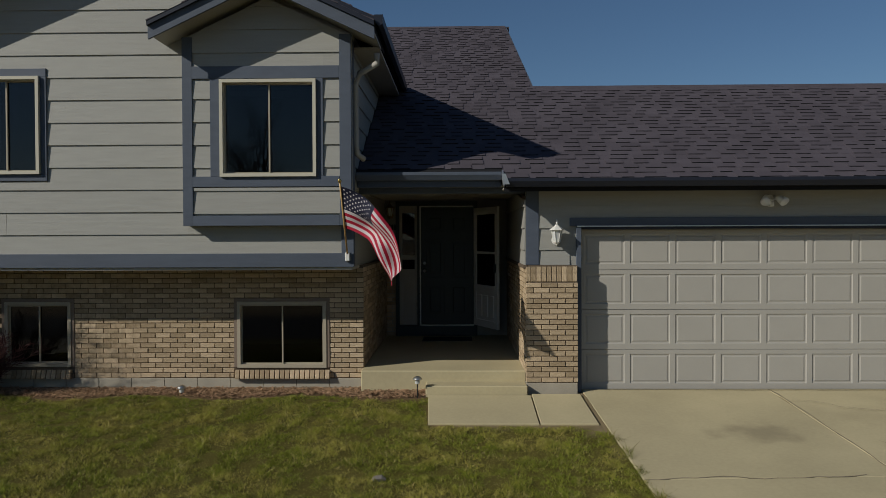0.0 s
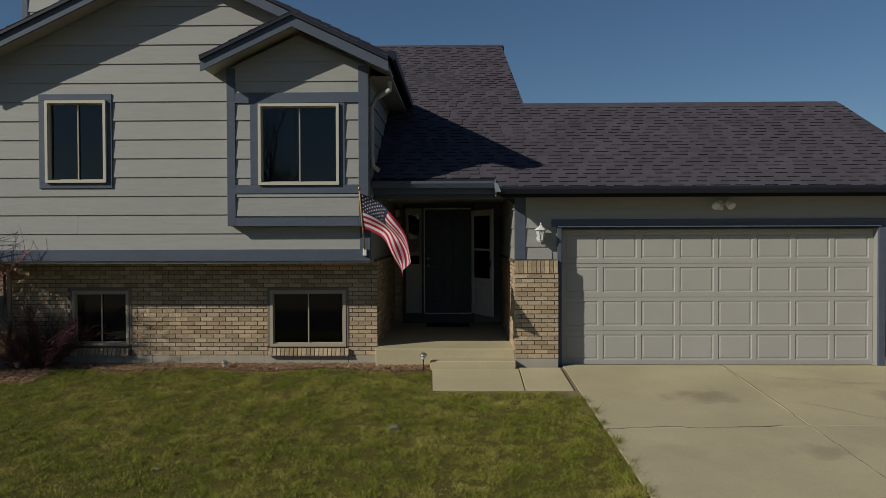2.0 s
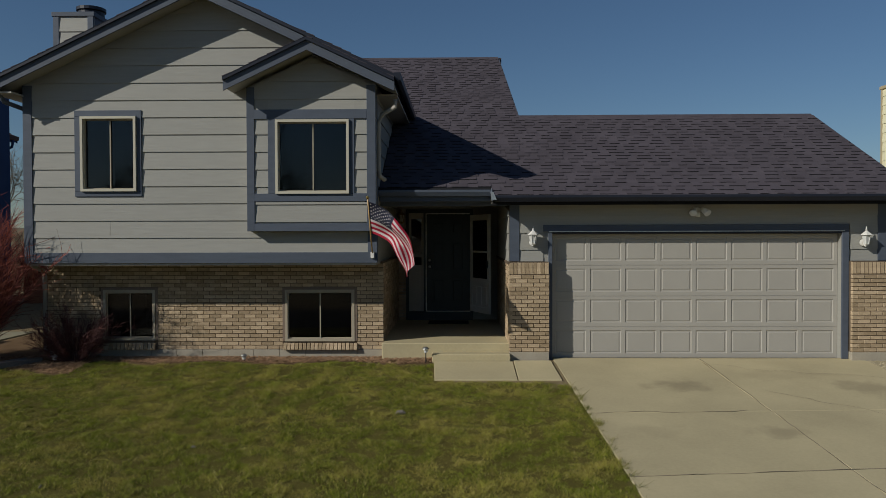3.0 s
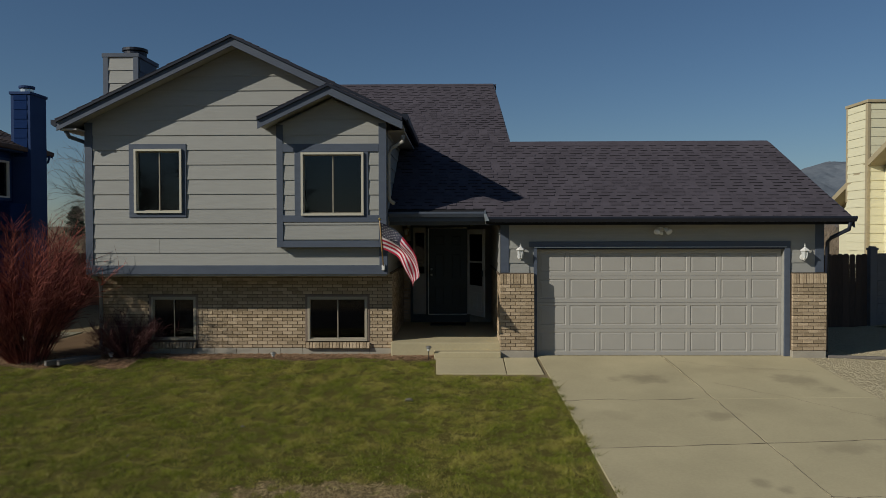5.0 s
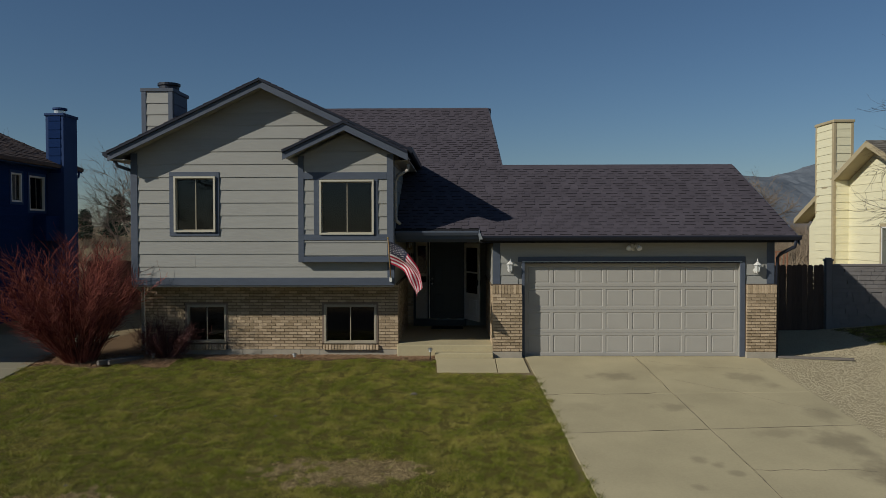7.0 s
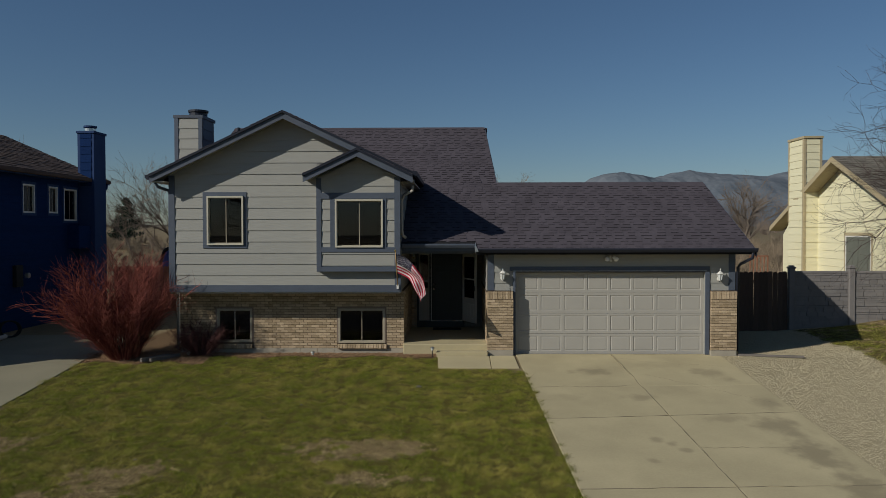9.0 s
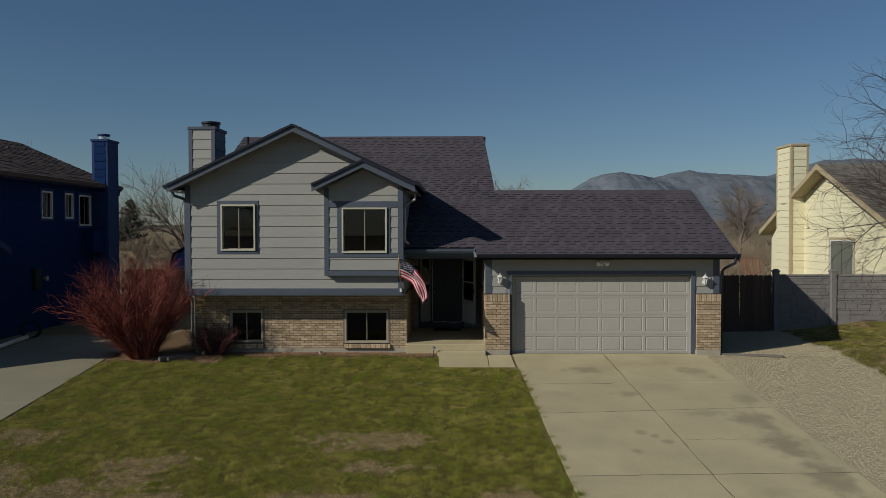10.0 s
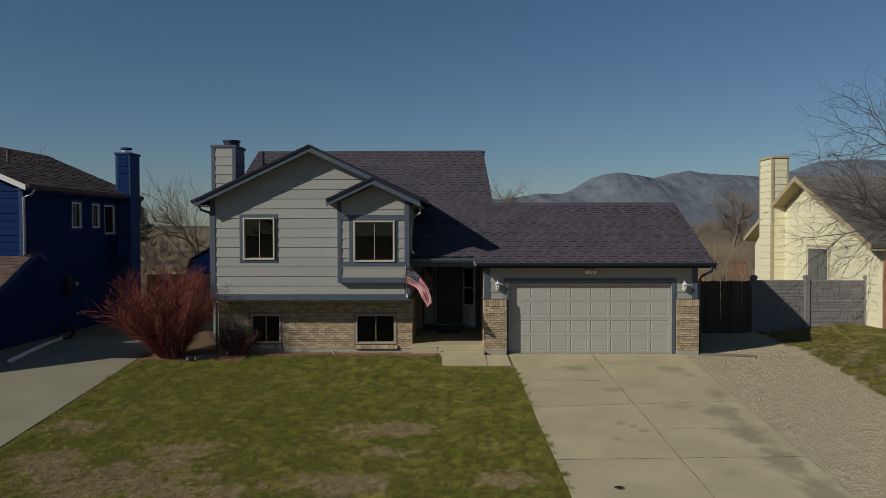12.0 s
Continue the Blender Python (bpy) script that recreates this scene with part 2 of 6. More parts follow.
def lay_bricks(parent, place, turn, u0, u1, z0, z1, holes=(), single=lambda u: True, seed=1):
    """Running bond, with cut bricks at the ends and openings. The rest of a long wall is one mesh."""
    rng = random.Random(seed)
    rest = bmesh.new()
    courses = int(round((z1 - z0) / COURSE))
    for c in range(courses):
        z = z0 + (c + 0.5) * COURSE
        spans = [(u0, u1)]
        for h0, h1, g0, g1 in holes:
            if g0 - 0.02 < z < g1 + 0.02:
                spans = [s for a, b in spans for s in ((a, min(b, h0)), (max(a, h1), b)) if s[1] - s[0] > 0.03]
        for a, b in spans:
            u = u0 - (PITCH / 2 if c % 2 else 0)
            while u < b:
                lo, hi = max(u, a), min(u + BRICK_L, b)
                if hi - lo > 0.03:
                    mid, size, proud = (lo + hi) / 2, hi - lo, rng.uniform(-0.002, 0.003)
                    if single(mid):
                        ob = new("brick", BRICK)
                        ob.parent = parent
                        ob.matrix_local = Matrix.Translation(place(mid, z, 0.011 + proud)) @ Matrix.Rotation(turn, 4, "Z") @ Matrix.Diagonal((size / BRICK_L, 1, 1, 1))
                    else:
                        p = [place(x, y, 0.011 + proud) for x, y in ((lo, z - BRICK_H / 2), (hi, z - BRICK_H / 2), (hi, z + BRICK_H / 2), (lo, z + BRICK_H / 2))]
                        slab(rest, p, place(0, 0, -0.04) - place(0, 0))
                u += PITCH
    if rest.faces:
        tagged(part("bricks", rest, M_BRICK_FAR, parent), kind="stuff")
    else:
        rest.free()


def window(parent, place, u0, u1, z0, z1, mat=None, split=0.5, depth=0.05, rail=0.045, tone=None, proud=0.03):
    """A two-light sliding window set in an opening: outer frame, two sashes, panes."""
    mat = mat or M_ALMOND

    def ring(a, b, c, d, w, n0, n1):
        bm = bmesh.new()
        for q in ((a, b, c, c + w), (a, b, d - w, d), (a, a + w, c + w, d - w), (b - w, b, c + w, d - w)):
            slab(bm, [place(q[0], q[2], n1), place(q[1], q[2], n1), place(q[1], q[3], n1), place(q[0], q[3], n1)], place(0, 0, n0) - place(0, 0, n1))
        return bm
    win = part("window", ring(u0, u1, z0, z1, rail, -depth, proud), mat, parent)
    um = u0 + (u1 - u0) * split
    for k, (a, b) in enumerate(((u0 + rail, um + 0.012), (um - 0.012, u1 - rail))):
        n = -0.012 - 0.022 * k
        part("sash", ring(a, b, z0 + rail, z1 - rail, 0.018, n - 0.018, n), M_TAUPE, win)
        bm = slab(bmesh.new(), [place(a + 0.018, z0 + rail + 0.018, n - 0.007), place(b - 0.018, z0 + rail + 0.018, n - 0.007), place(b - 0.018, z1 - rail - 0.018, n - 0.007), place(a + 0.018, z1 - rail - 0.018, n - 0.007)], place(0, 0, -0.004) - place(0, 0))
        pane = part("pane", bm, tone or M_GLASS, win, "pane of window glass")
        pane.visible_shadow = False
    return win


def board(parent, name, place, u0, u1, z0, z1, thick, mat, base=0.0, label=""):
    bm = slab(bmesh.new(), [place(u0, z0, base), place(u1, z0, base), place(u1, z1, base), place(u0, z1, base)], place(0, 0, thick) - place(0, 0))
    bmesh.ops.bevel(bm, geom=list(bm.edges), offset=0.004, segments=1, affect="EDGES")
    return part(name, bm, mat, parent, label)


TILE, TILE_MESH = 0.156, {}


def shingles(parent, origin, along, up, rows, single=lambda u, v: False, seed=3, reach=0.0):
    """Laminated shingles on a slope. rows: (v0, v1, u_from(v), u_to(v)). Each is a thin tab with a dark butt edge."""
    o, a, b = Vector(origin), Vector(along).normalized(), Vector(up).normalized()
    n = a.cross(b).normalized()
    n = n if n.z > 0 else -n
    rng = random.Random(seed)
    verts, faces, slots = [], [], []
    basis = Matrix((a, b, n)).transposed().to_4x4()
    for v0, v1, lo, hi in rows:
        k = math.ceil(v0 / TILE - 1e-6)
        while k * TILE < v1:
            v = k * TILE
            ua, ub = lo(v), hi(v)
            u, high = ua, rng.random() < 0.5
            while u < ub - 0.02:
                high = not high
                w = rng.choice((0.15, 0.19, 0.23, 0.27)) if high else rng.choice((0.09, 0.13, 0.17, 0.21))
                e = min(u + w, ub)
                thick = 0.016 if high else 0.003
                top = min(v + TILE + 0.03, v1 + (0.01 if v1 == rows[-1][1] else TILE))
                drop = rng.uniform(-0.003, 0.003)
                if single(u, v) and e - u == w and top == v + TILE + 0.03:
                    key = (w, thick > 0.01)
                    if key not in TILE_MESH:
                        d = bpy.data.meshes.new("shingle")
                        t = 0.016 if key[1] else 0.003
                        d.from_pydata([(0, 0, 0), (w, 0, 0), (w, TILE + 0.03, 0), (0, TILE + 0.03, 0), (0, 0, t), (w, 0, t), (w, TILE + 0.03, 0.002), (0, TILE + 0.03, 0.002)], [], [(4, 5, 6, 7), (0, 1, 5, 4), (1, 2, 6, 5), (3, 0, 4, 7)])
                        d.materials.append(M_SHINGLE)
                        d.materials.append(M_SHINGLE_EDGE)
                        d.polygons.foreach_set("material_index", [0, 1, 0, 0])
                        TILE_MESH[key] = d
                    ob = new("shingle", TILE_MESH[key])
                    ob.parent = parent
                    ob.matrix_local = Matrix.Translation(o + u * a + (v + drop) * b) @ basis
                else:
                    i = len(verts)
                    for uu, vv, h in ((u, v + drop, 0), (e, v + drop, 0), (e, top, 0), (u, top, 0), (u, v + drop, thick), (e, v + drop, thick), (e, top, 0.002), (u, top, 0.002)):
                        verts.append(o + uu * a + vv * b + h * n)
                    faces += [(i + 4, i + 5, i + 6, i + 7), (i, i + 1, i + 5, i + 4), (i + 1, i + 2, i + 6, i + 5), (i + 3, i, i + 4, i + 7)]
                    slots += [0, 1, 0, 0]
                u = e
            k += 1
    d = bpy.data.meshes.new("shingles")
    d.from_pydata(verts, [], faces)
    d.materials.append(M_SHINGLE_FAR)
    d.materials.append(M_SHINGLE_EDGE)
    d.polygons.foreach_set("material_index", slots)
    ob = new("shingles", d)
    ob.parent = parent
    return tagged(ob, kind="stuff")


def roof_slab(name, parent, corners, thick=0.12, mat=None, label=""):
    return part(name, slab(bmesh.new(), corners, (0, 0, -thick)), mat or M_SHINGLE_FAR, parent, label)


# ---- ground ----


def ground_z(x, y):
    """Height of the land: level by the house, falling to the street, rising slowly behind."""
    fall = -0.1 * np.clip(-0.3 - y, 0, 13.5)
    bank = 0.32 * np.clip((x - 10.6) / 3.2, 0, 1) * np.clip((6.4 - np.abs(y - 3.2)) / 4, 0, 1) + 0.05 * np.clip((x - 11) / 2, 0, 1) * np.sin(x * 1.9) * np.sin(y * 1.6)
    back = 0.012 * np.clip(y - 20, 0, 500) + np.clip(-x - 5, 0, 30) * np.clip(y - 30, 0, 60) * 0.0009
    return fall + bank + back


def axis_steps(lo, hi, fine0, fine1, step):
    near = np.arange(fine0, fine1 + step / 2, step)
    left = fine0 - np.cumsum(np.geomspace(step * 2, 600, 22))
    right = fine1 + np.cumsum(np.geomspace(step * 2, 600, 22))
    return np.concatenate((left[left > lo][::-1], near, right[right < hi]))


def patch(x, y, cx, cy, rx, ry):
    return np.clip(1.15 - np.hypot((x - cx) / rx, (y - cy) / ry), 0, 1)


DRY = ((-7.7, -6.3, 0.9, 0.8), (-4.9, -7.6, 1.0, 0.8), (-6.0, -9.0, 1.9, 1.1), (-4.0, -9.4, 1.2, 0.9), (-1.4, -6.5, 1.2, 0.6), (-7.5, -8.2, 0.9, 0.8),
       (-0.6, -6.3, 0.8, 0.4), (-1.7, -9.1, 1.3, 0.7), (1.4, -8.9, 0.7, 0.6), (-0.7, -7.6, 0.9, 0.4), (-4.5, -11, 3.0, 1.2), (0.2, -10.8, 1.8, 1.0))


def fractal_field(x, y, scale, seed, octaves=3):
    return np.array([noise.fractal((float(a) * scale, float(b) * scale, seed), 1.0, 2.0, octaves) for a, b in zip(x.ravel(), y.ravel())]).reshape(x.shape)


def dryness(x, y):
    """0 on healthy turf, 1 on bare straw-coloured ground."""
    wild = fractal_field(x, y, 1.3, 3.1, 4)
    fine = fractal_field(x, y, 5.5, 8.3, 4)
    d = np.clip(1.2 * sum(patch(x, y, *p) for p in DRY), 0, 1.0) + 0.42 * (x > 9)
    raw = d * 0.95 + (0.35 + 0.3 * np.clip(d, 0, 1)) * wild + (0.4 + 0.6 * np.clip(d, 0, 1)) * fine
    t = np.clip((raw - 0.4) / 0.5, 0, 1)
    return t * t * (3 - 2 * t)


def on_lawn(x, y):
    rough = 0.03 * np.sin(y * 9.1 + 1.3 * np.sin(y * 3.7)) + 0.022 * np.sin(y * 23.0 + x)
    edge = 2.09 + 0.045 * np.clip(-y, 0, 20) + rough - 0.45 * np.clip((y + 2.1) / 0.7, 0, 1) ** 3
    walkway = (x > 0.08 + 0.6 * rough) & (y > -1.46 + 0.03 * np.sin(x * 8.3) + 0.02 * np.sin(x * 21))
    main = (x < edge) & (x > -8.78 - 2.5 * rough) & (y < -0.42 + 0.1 * np.sin(x * 3.1)) & ~walkway & ~((x < -5.7) & (y > -1.0 - 0.12 * np.sin(x * 4)))
    right = (x > 10.93 + 0.05 * np.clip(y, 0, 4.4) + 0.07 * np.sin(y * 2.3) + 0.04 * np.sin(y * 7.1)) & (y < 4.4)
    return main | right


def build_ground():
    xs, ys = axis_steps(-4300, 4300, -14, 18, 0.2), axis_steps(-900, 4300, -14, 6, 0.2)
    gx, gy = np.meshgrid(xs, ys)
    gz = ground_z(gx, gy)
    count = gx.size
    data = bpy.data.meshes.new("ground")
    w, h = len(xs), len(ys)
    quads = [(r * w + c, r * w + c + 1, (r + 1) * w + c + 1, (r + 1) * w + c) for r in range(h - 1) for c in range(w - 1)]
    data.from_pydata(np.stack((gx.ravel(), gy.ravel(), gz.ravel()), 1).tolist(), [], quads)
    tint = np.zeros((count, 4), np.float32)
    x, y = gx.ravel(), gy.ravel()
    near = (np.abs(x) < 20) & (y > -15) & (y < 7)
    tint[:] = (0.27, 0.21, 0.12, 1)
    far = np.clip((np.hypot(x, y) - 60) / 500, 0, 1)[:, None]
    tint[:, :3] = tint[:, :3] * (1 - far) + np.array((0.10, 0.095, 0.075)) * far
    lawn = on_lawn(x, y) & near
    d = np.zeros(count)
    d[lawn] = dryness(x[lawn], y[lawn])
    green, straw = np.array((0.105, 0.09, 0.022)), np.array((0.225, 0.165, 0.092))
    tint[lawn, :3] = green * (1 - d[lawn, None]) + straw * d[lawn, None]
    # Mulch brown, also carried back along the left side as a darker tint.
    mulch = near & ~lawn & (x < 0.2) & (x > -8.8) & ((y < 0.4) | (x < -6.6))
    tint[mulch, :3] = (0.17, 0.11, 0.06)
    gravel = near & (x > 7.0) & (x < 12.2) & ~lawn
    tint[gravel, :3] = (0.43, 0.37, 0.235)
    street = (y < -14.5) & (y > -23)
    tint[street, :3] = (0.055, 0.055, 0.056)
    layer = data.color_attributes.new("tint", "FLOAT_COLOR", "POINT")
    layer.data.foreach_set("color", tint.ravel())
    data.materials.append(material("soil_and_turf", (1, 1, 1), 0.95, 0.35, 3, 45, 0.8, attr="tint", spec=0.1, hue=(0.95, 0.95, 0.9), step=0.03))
    return tagged(new("ground", data), "lawn, mulch and gravel ground running to a dry field", "ground", kind="structure")


ground = build_ground()


def drive_z(x, y):
    return float(ground_z(np.array(x * 1.0), np.array(y * 1.0)))


def concrete_slab(parent, corners, mat=None, gap=0.006, proud=0.025, name="concrete_panel"):
    c = [Vector((x, y, 0)) for x, y in corners]
    mid = sum(c, Vector()) / len(c)
    c = [p + (mid - p).normalized() * gap for p in c]
    bm = bmesh.new()
    slab(bm, [(p.x, p.y, drive_z(p.x, p.y) + proud) for p in c], (0, 0, -0.12))
    top = [e for e in bm.edges if all(v.co.z > drive_z(v.co.x, v.co.y) for v in e.verts)]
    bmesh.ops.bevel(bm, geom=top, offset=0.005, segments=1, affect="EDGES")
    return part(name, bm, mat or M_CONCRETE, parent)


driveway = thing("driveway", "tan concrete driveway of joined slabs with oil stains", "driveway", kind="structure")
ROW_Y = (-0.02, -2.85, -4.78, -7.97, -10.9, -14.4)
TILT = (0.0, 0.04, 0.085, 0.042, 0.03, 0.0)
left_x, mid_x, right_x = (lambda y: 2.05 - 0.045 * y), (lambda y: 4.48 - 0.045 * y), (lambda y: 7.22 - 0.012 * y)
row_y = lambda k, x: ROW_Y[k] + TILT[k] * (x - 4.0)
for k in range(len(ROW_Y) - 1):
    for fa, fb in ((left_x, mid_x), (mid_x, right_x)):
        concrete_slab(driveway, [(fx(ROW_Y[j]), row_y(j, fx(ROW_Y[j]))) for fx, j in ((fa, k + 1), (fb, k + 1), (fb, k), (fa, k))])
M_JOINT = material("dirty_joint", (0.125, 0.10, 0.068), 0.95, 0.55, 4, 30, 0.3, hue=(0.24, 0.2, 0.135))


def joint(parent, a, b, width, wander, seed, name="joint"):
    """A dirt-filled joint or crack that wavers a little."""
    a, b = Vector((*a, 0)), Vector((*b, 0))
    side = (b - a).cross(Vector((0, 0, 1))).normalized()
    n = max(6, int((b - a).length / 0.12))
    bm, last = bmesh.new(), None
    for k in range(n + 1):
        p = a.lerp(b, k / n) + side * wander * noise.fractal((k * 0.23, seed, 0.3), 1.0, 2.0, 3)
        w = width * (0.75 + 0.5 * abs(noise.noise((k * 0.9, seed, 4.0))))
        pair = [bm.verts.new((q.x, q.y, drive_z(q.x, q.y) + 0.0275)) for q in (p - side * w / 2, p + side * w / 2)]
        if last:
            bm.faces.new((last[0], last[1], pair[1], pair[0]))
        last = pair
    return part(name, bm, M_JOINT, parent)


for k, y in enumerate(ROW_Y[1:-1]):
    joint(driveway, (left_x(y), row_y(k + 1, left_x(y))), (right_x(y) if k else 4.3, row_y(k + 1, right_x(y) if k else 4.3)), 0.016, 0.02 if k else 0.09, k)
for k, (y0, y1) in enumerate(zip(ROW_Y, ROW_Y[1:])):
    joint(driveway, (mid_x(y0), y0), (mid_x(y1), y1), 0.017, 0.02, 10 + k)
joint(driveway, (4.76, -6.3), (6.5, -6.42), 0.012, 0.14, 21, "crack")
joint(driveway, (4.45, -0.6), (6.9, -1.3), 0.008, 0.2, 22, "crack")
joint(driveway, (2.15, -0.05), (7.2, -0.1), 0.012, 0.02, 23)
joint(driveway, (4.9, -1.9), (7.1, -4.0), 0.007, 0.12, 24, "crack")
walkway = thing("front_walk", "short concrete front walk of two slabs", "walkway", kind="structure")
concrete_slab(walkway, [(0.1, -1.4), (1.37, -1.4), (1.37, -0.36), (0.06, -0.36)])
concrete_slab(walkway, [(1.38, -1.4), (2.04, -1.4), (2.0, -0.3), (1.38, -0.3)])
neighbour_drive = thing("neighbour_driveway", "pale concrete driveway beside the blue house", "driveway", kind="structure")
for y0, y1 in ((3.5, -0.3), (-0.3, -1.2), (-1.2, -4.3), (-4.3, -7.6), (-7.6, -11), (-11, -14.4)):
    concrete_slab(neighbour_drive, [(-13.5, y1), (-8.75, y1), (-8.75, y0), (-13.5, y0)], M_OLD_CONCRETE, 0.01)

# ---- the house ----
house = thing("house", "split-level house with beige siding, blue trim and tan brick", "house")
S, B, W = -0.45, -0.62, 0.24          # front planes: siding, bay, brick
EXPO = 0.283
X0, X1 = -6.68, -0.88                 # upper storey, left and right
RIDGE_X, SLOPE = -3.715, 0.472
EAVE_X0, EAVE_X1, APEX = -7.03, -0.52, 6.145
gable_top = lambda x: APEX - 0.14 - SLOPE * abs(x - RIDGE_X)
front = plane_map((0, S, 0), (1, 0, 0), (0, -1, 0))
bay = plane_map((0, B, 0), (1, 0, 0), (0, -1, 0))
brick = plane_map((0, W, 0), (1, 0, 0), (0, -1, 0))

# upper storey front wall
WIN_A = (-5.73, -4.81, 2.84, 4.07)
gable = [(X0, 1.66), (X1, 1.66), (X1, gable_top(X1)), (RIDGE_X, gable_top(RIDGE_X)), (X0, gable_top(X0))]
siding_wall = wall_body("siding_wall", house, front, gable, [WIN_A, (-2.475, -1.285, 2.78, 3.975)], 0.15, M_SIDING, "beige lap siding wall")
BAY = (-2.97, X1 + 0.02, 2.2, 5.2)
trim_hole = (WIN_A[0] - 0.1, WIN_A[1] + 0.08, WIN_A[2] - 0.09, WIN_A[3] + 0.1)
lap_siding(siding_wall, front, [(X0 + 0.13, 1.83), (X1 - 0.13, 1.83), (X1 - 0.13, gable_top(X1)), (RIDGE_X, gable_top(RIDGE_X)), (X0 + 0.13, gable_top(X0))],
           [trim_hole, (-2.95, 0, 2.2, 4.9)], 1.83 - 0.04, EXPO, M_SIDING, seams={1: [-5.27]})
board(house, "trim_board", front, X0 - 0.02, X1 + 0.02, 1.655, 1.83, 0.035, M_TRIM)
board(house, "corner_board", front, X0 - 0.02, X0 + 0.13, 1.83, gable_top(X0) - 0.02, 0.033, M_TRIM)
board(house, "corner_board", front, X1 - 0.13, X1 + 0.02, 1.83, 2.2, 0.033, M_TRIM)
for u0, u1, z0, z1 in ((-5.84, -4.73, 4.07, 4.17), (-5.84, -4.73, 2.755, 2.84), (-5.84, -5.73, 2.84, 4.07), (-4.81, -4.73, 2.84, 4.07)):
    board(house, "window_trim", front, u0, u1, z0, z1, 0.038, M_TRIM)
window(house, front, *WIN_A, proud=0.078, rail=0.04)

# box bay with its own gable
WIN_B = (-2.475, -1.285, 2.78, 3.975)
bay_top = lambda x: 5.12 - 0.14 - SLOPE * abs(x + 1.885)
bay_poly = [(-2.935, 2.18), (X1 + 0.02, 2.18), (X1 + 0.02, bay_top(X1)), (-1.885, bay_top(-1.885)), (-2.935, bay_top(-2.935))]
bay_wall = wall_body("bay_wall", house, bay, bay_poly, [WIN_B], 0.168, M_SIDING, "shallow siding bay with blue trim")
lap_siding(bay_wall, bay, [(-2.83, 2.3), (-1.0, 2.3), (-1.0, bay_top(X1)), (-1.885, bay_top(-1.885)), (-2.83, bay_top(-2.83))],
           [(-2.6, -1.2, 2.66, 4.13), (-2.84, -0.98, 3.985, 4.14), (-2.84, -0.98, 2.645, 2.785)], 1.79 + EXPO * 2 - 0.03, EXPO, M_SIDING)
for u0, u1, z0, z1 in ((-2.945, -2.82, 2.175, bay_top(-2.9)), (-1.0, X1 + 0.025, 2.175, bay_top(X1) + 0.02), (-2.83, -1.0, 3.987, 4.14), (-2.83, -1.0, 2.655, 2.785),
                       (-2.83, -1.0, 2.175, 2.3), (-2.6, -2.478, 2.785, 3.987), (-1.283, -1.2, 2.785, 3.987)):
    board(house, "bay_trim", bay, u0, u1, z0, z1, 0.034, M_TRIM)
window(house, bay, *WIN_B, depth=0.1, proud=0.07, rail=0.04)

# the other walls of the upper storey, closed to the rear
right_side = plane_map((X1, 0, 0), (0, 1, 0), (1, 0, 0))
side_wall = wall_body("side_wall", house, right_side, [(S + 0.15, 1.66), (9.0, 1.66), (9.0, 4.62), (S + 0.15, 4.62)], [], 0.15, M_SIDING, "siding wall above the entry roof")
lap_siding(side_wall, right_side, [(S, 1.83), (4.0, 1.83), (4.0, 4.6), (S, 4.6)], [], 1.79, EXPO, M_SIDING)
board(house, "corner_board", right_side, S - 0.035, S + 0.1, 1.66, 4.5, 0.026, M_TRIM)
left_side = plane_map((X0, 0, 0), (0, 1, 0), (-1, 0, 0))
left_wall = wall_body("side_wall", house, left_side, [(S + 0.15, 1.66), (12, 1.66), (12, 4.62), (S + 0.15, 4.62)], [], 0.15, M_SIDING)
lap_siding(left_wall, left_side, [(S, 1.66), (12, 1.66), (12, 4.6), (S, 4.6)], [], 1.79, EXPO, M_SIDING, joined=True)
part("rear_wall", boxes((X0, 7.6, 11.85, 12, -0.1, 4.8)), M_SIDING, house)
part("floor_deck", boxes((X0, X1, S, 9, 1.62, 1.655)), M_SOFFIT, house, "beige soffit under the overhanging storey")
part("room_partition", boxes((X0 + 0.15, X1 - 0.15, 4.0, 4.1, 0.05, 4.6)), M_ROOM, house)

# brick storey
BW1, BW2 = (-5.72, -4.81, 0.285, 1.165), (-2.54, -1.33, 0.27, 1.165)
brick_wall = wall_body("brick_wall", house, brick, [(-6.7, 0.12), (-0.83, 0.12), (-0.83, 1.65), (-6.7, 1.65)], [BW1, BW2], 0.2, M_MORTAR, "tan brick wall with recessed mortar joints")
foundation = part("foundation", boxes((-6.69, -0.84, W + 0.012, W + 0.2, -0.3, 0.12)), M_MORTAR, house, "grey concrete foundation strip")
for k in range(13):
    part("block", boxes((-6.69 + k * 0.45, -6.245 + k * 0.45, W - 0.008, W + 0.011, -0.3, 0.124), bevel=0.004), M_BLOCK, foundation)
for w in (BW1, BW2):
    window(house, brick, w[0], w[1], w[2], w[3], mat=M_TAUPE, depth=0.08, rail=0.045)
    for q in ((w[0] - 0.045, w[1] + 0.045, w[3], w[3] + 0.045), (w[0] - 0.045, w[0], w[2], w[3]), (w[1], w[1] + 0.045, w[2], w[3])):
        board(house, "brickmould", brick, *q, 0.02, M_BROWN_TRIM)
    sill = part("window_sill", boxes((w[0] - 0.02, w[1] + 0.04, W - 0.05, W + 0.02, 0.13, 0.2)), M_MORTAR, house, "brick rowlock sill")
    k = w[0] + 0.01
    while k < w[1] + 0.03:
        ob = new("brick", SOLDIER)
        ob.parent = sill
        ob.matrix_local = pose(k, W - 0.075, 0.19, -14) @ Matrix.Diagonal((1, -1, 0.62, 1))
        k += 0.0677
part("brick_side_wall", boxes((-0.98, -0.836, W + 0.2, 3.6, -0.1, 1.65)), M_MORTAR, house)
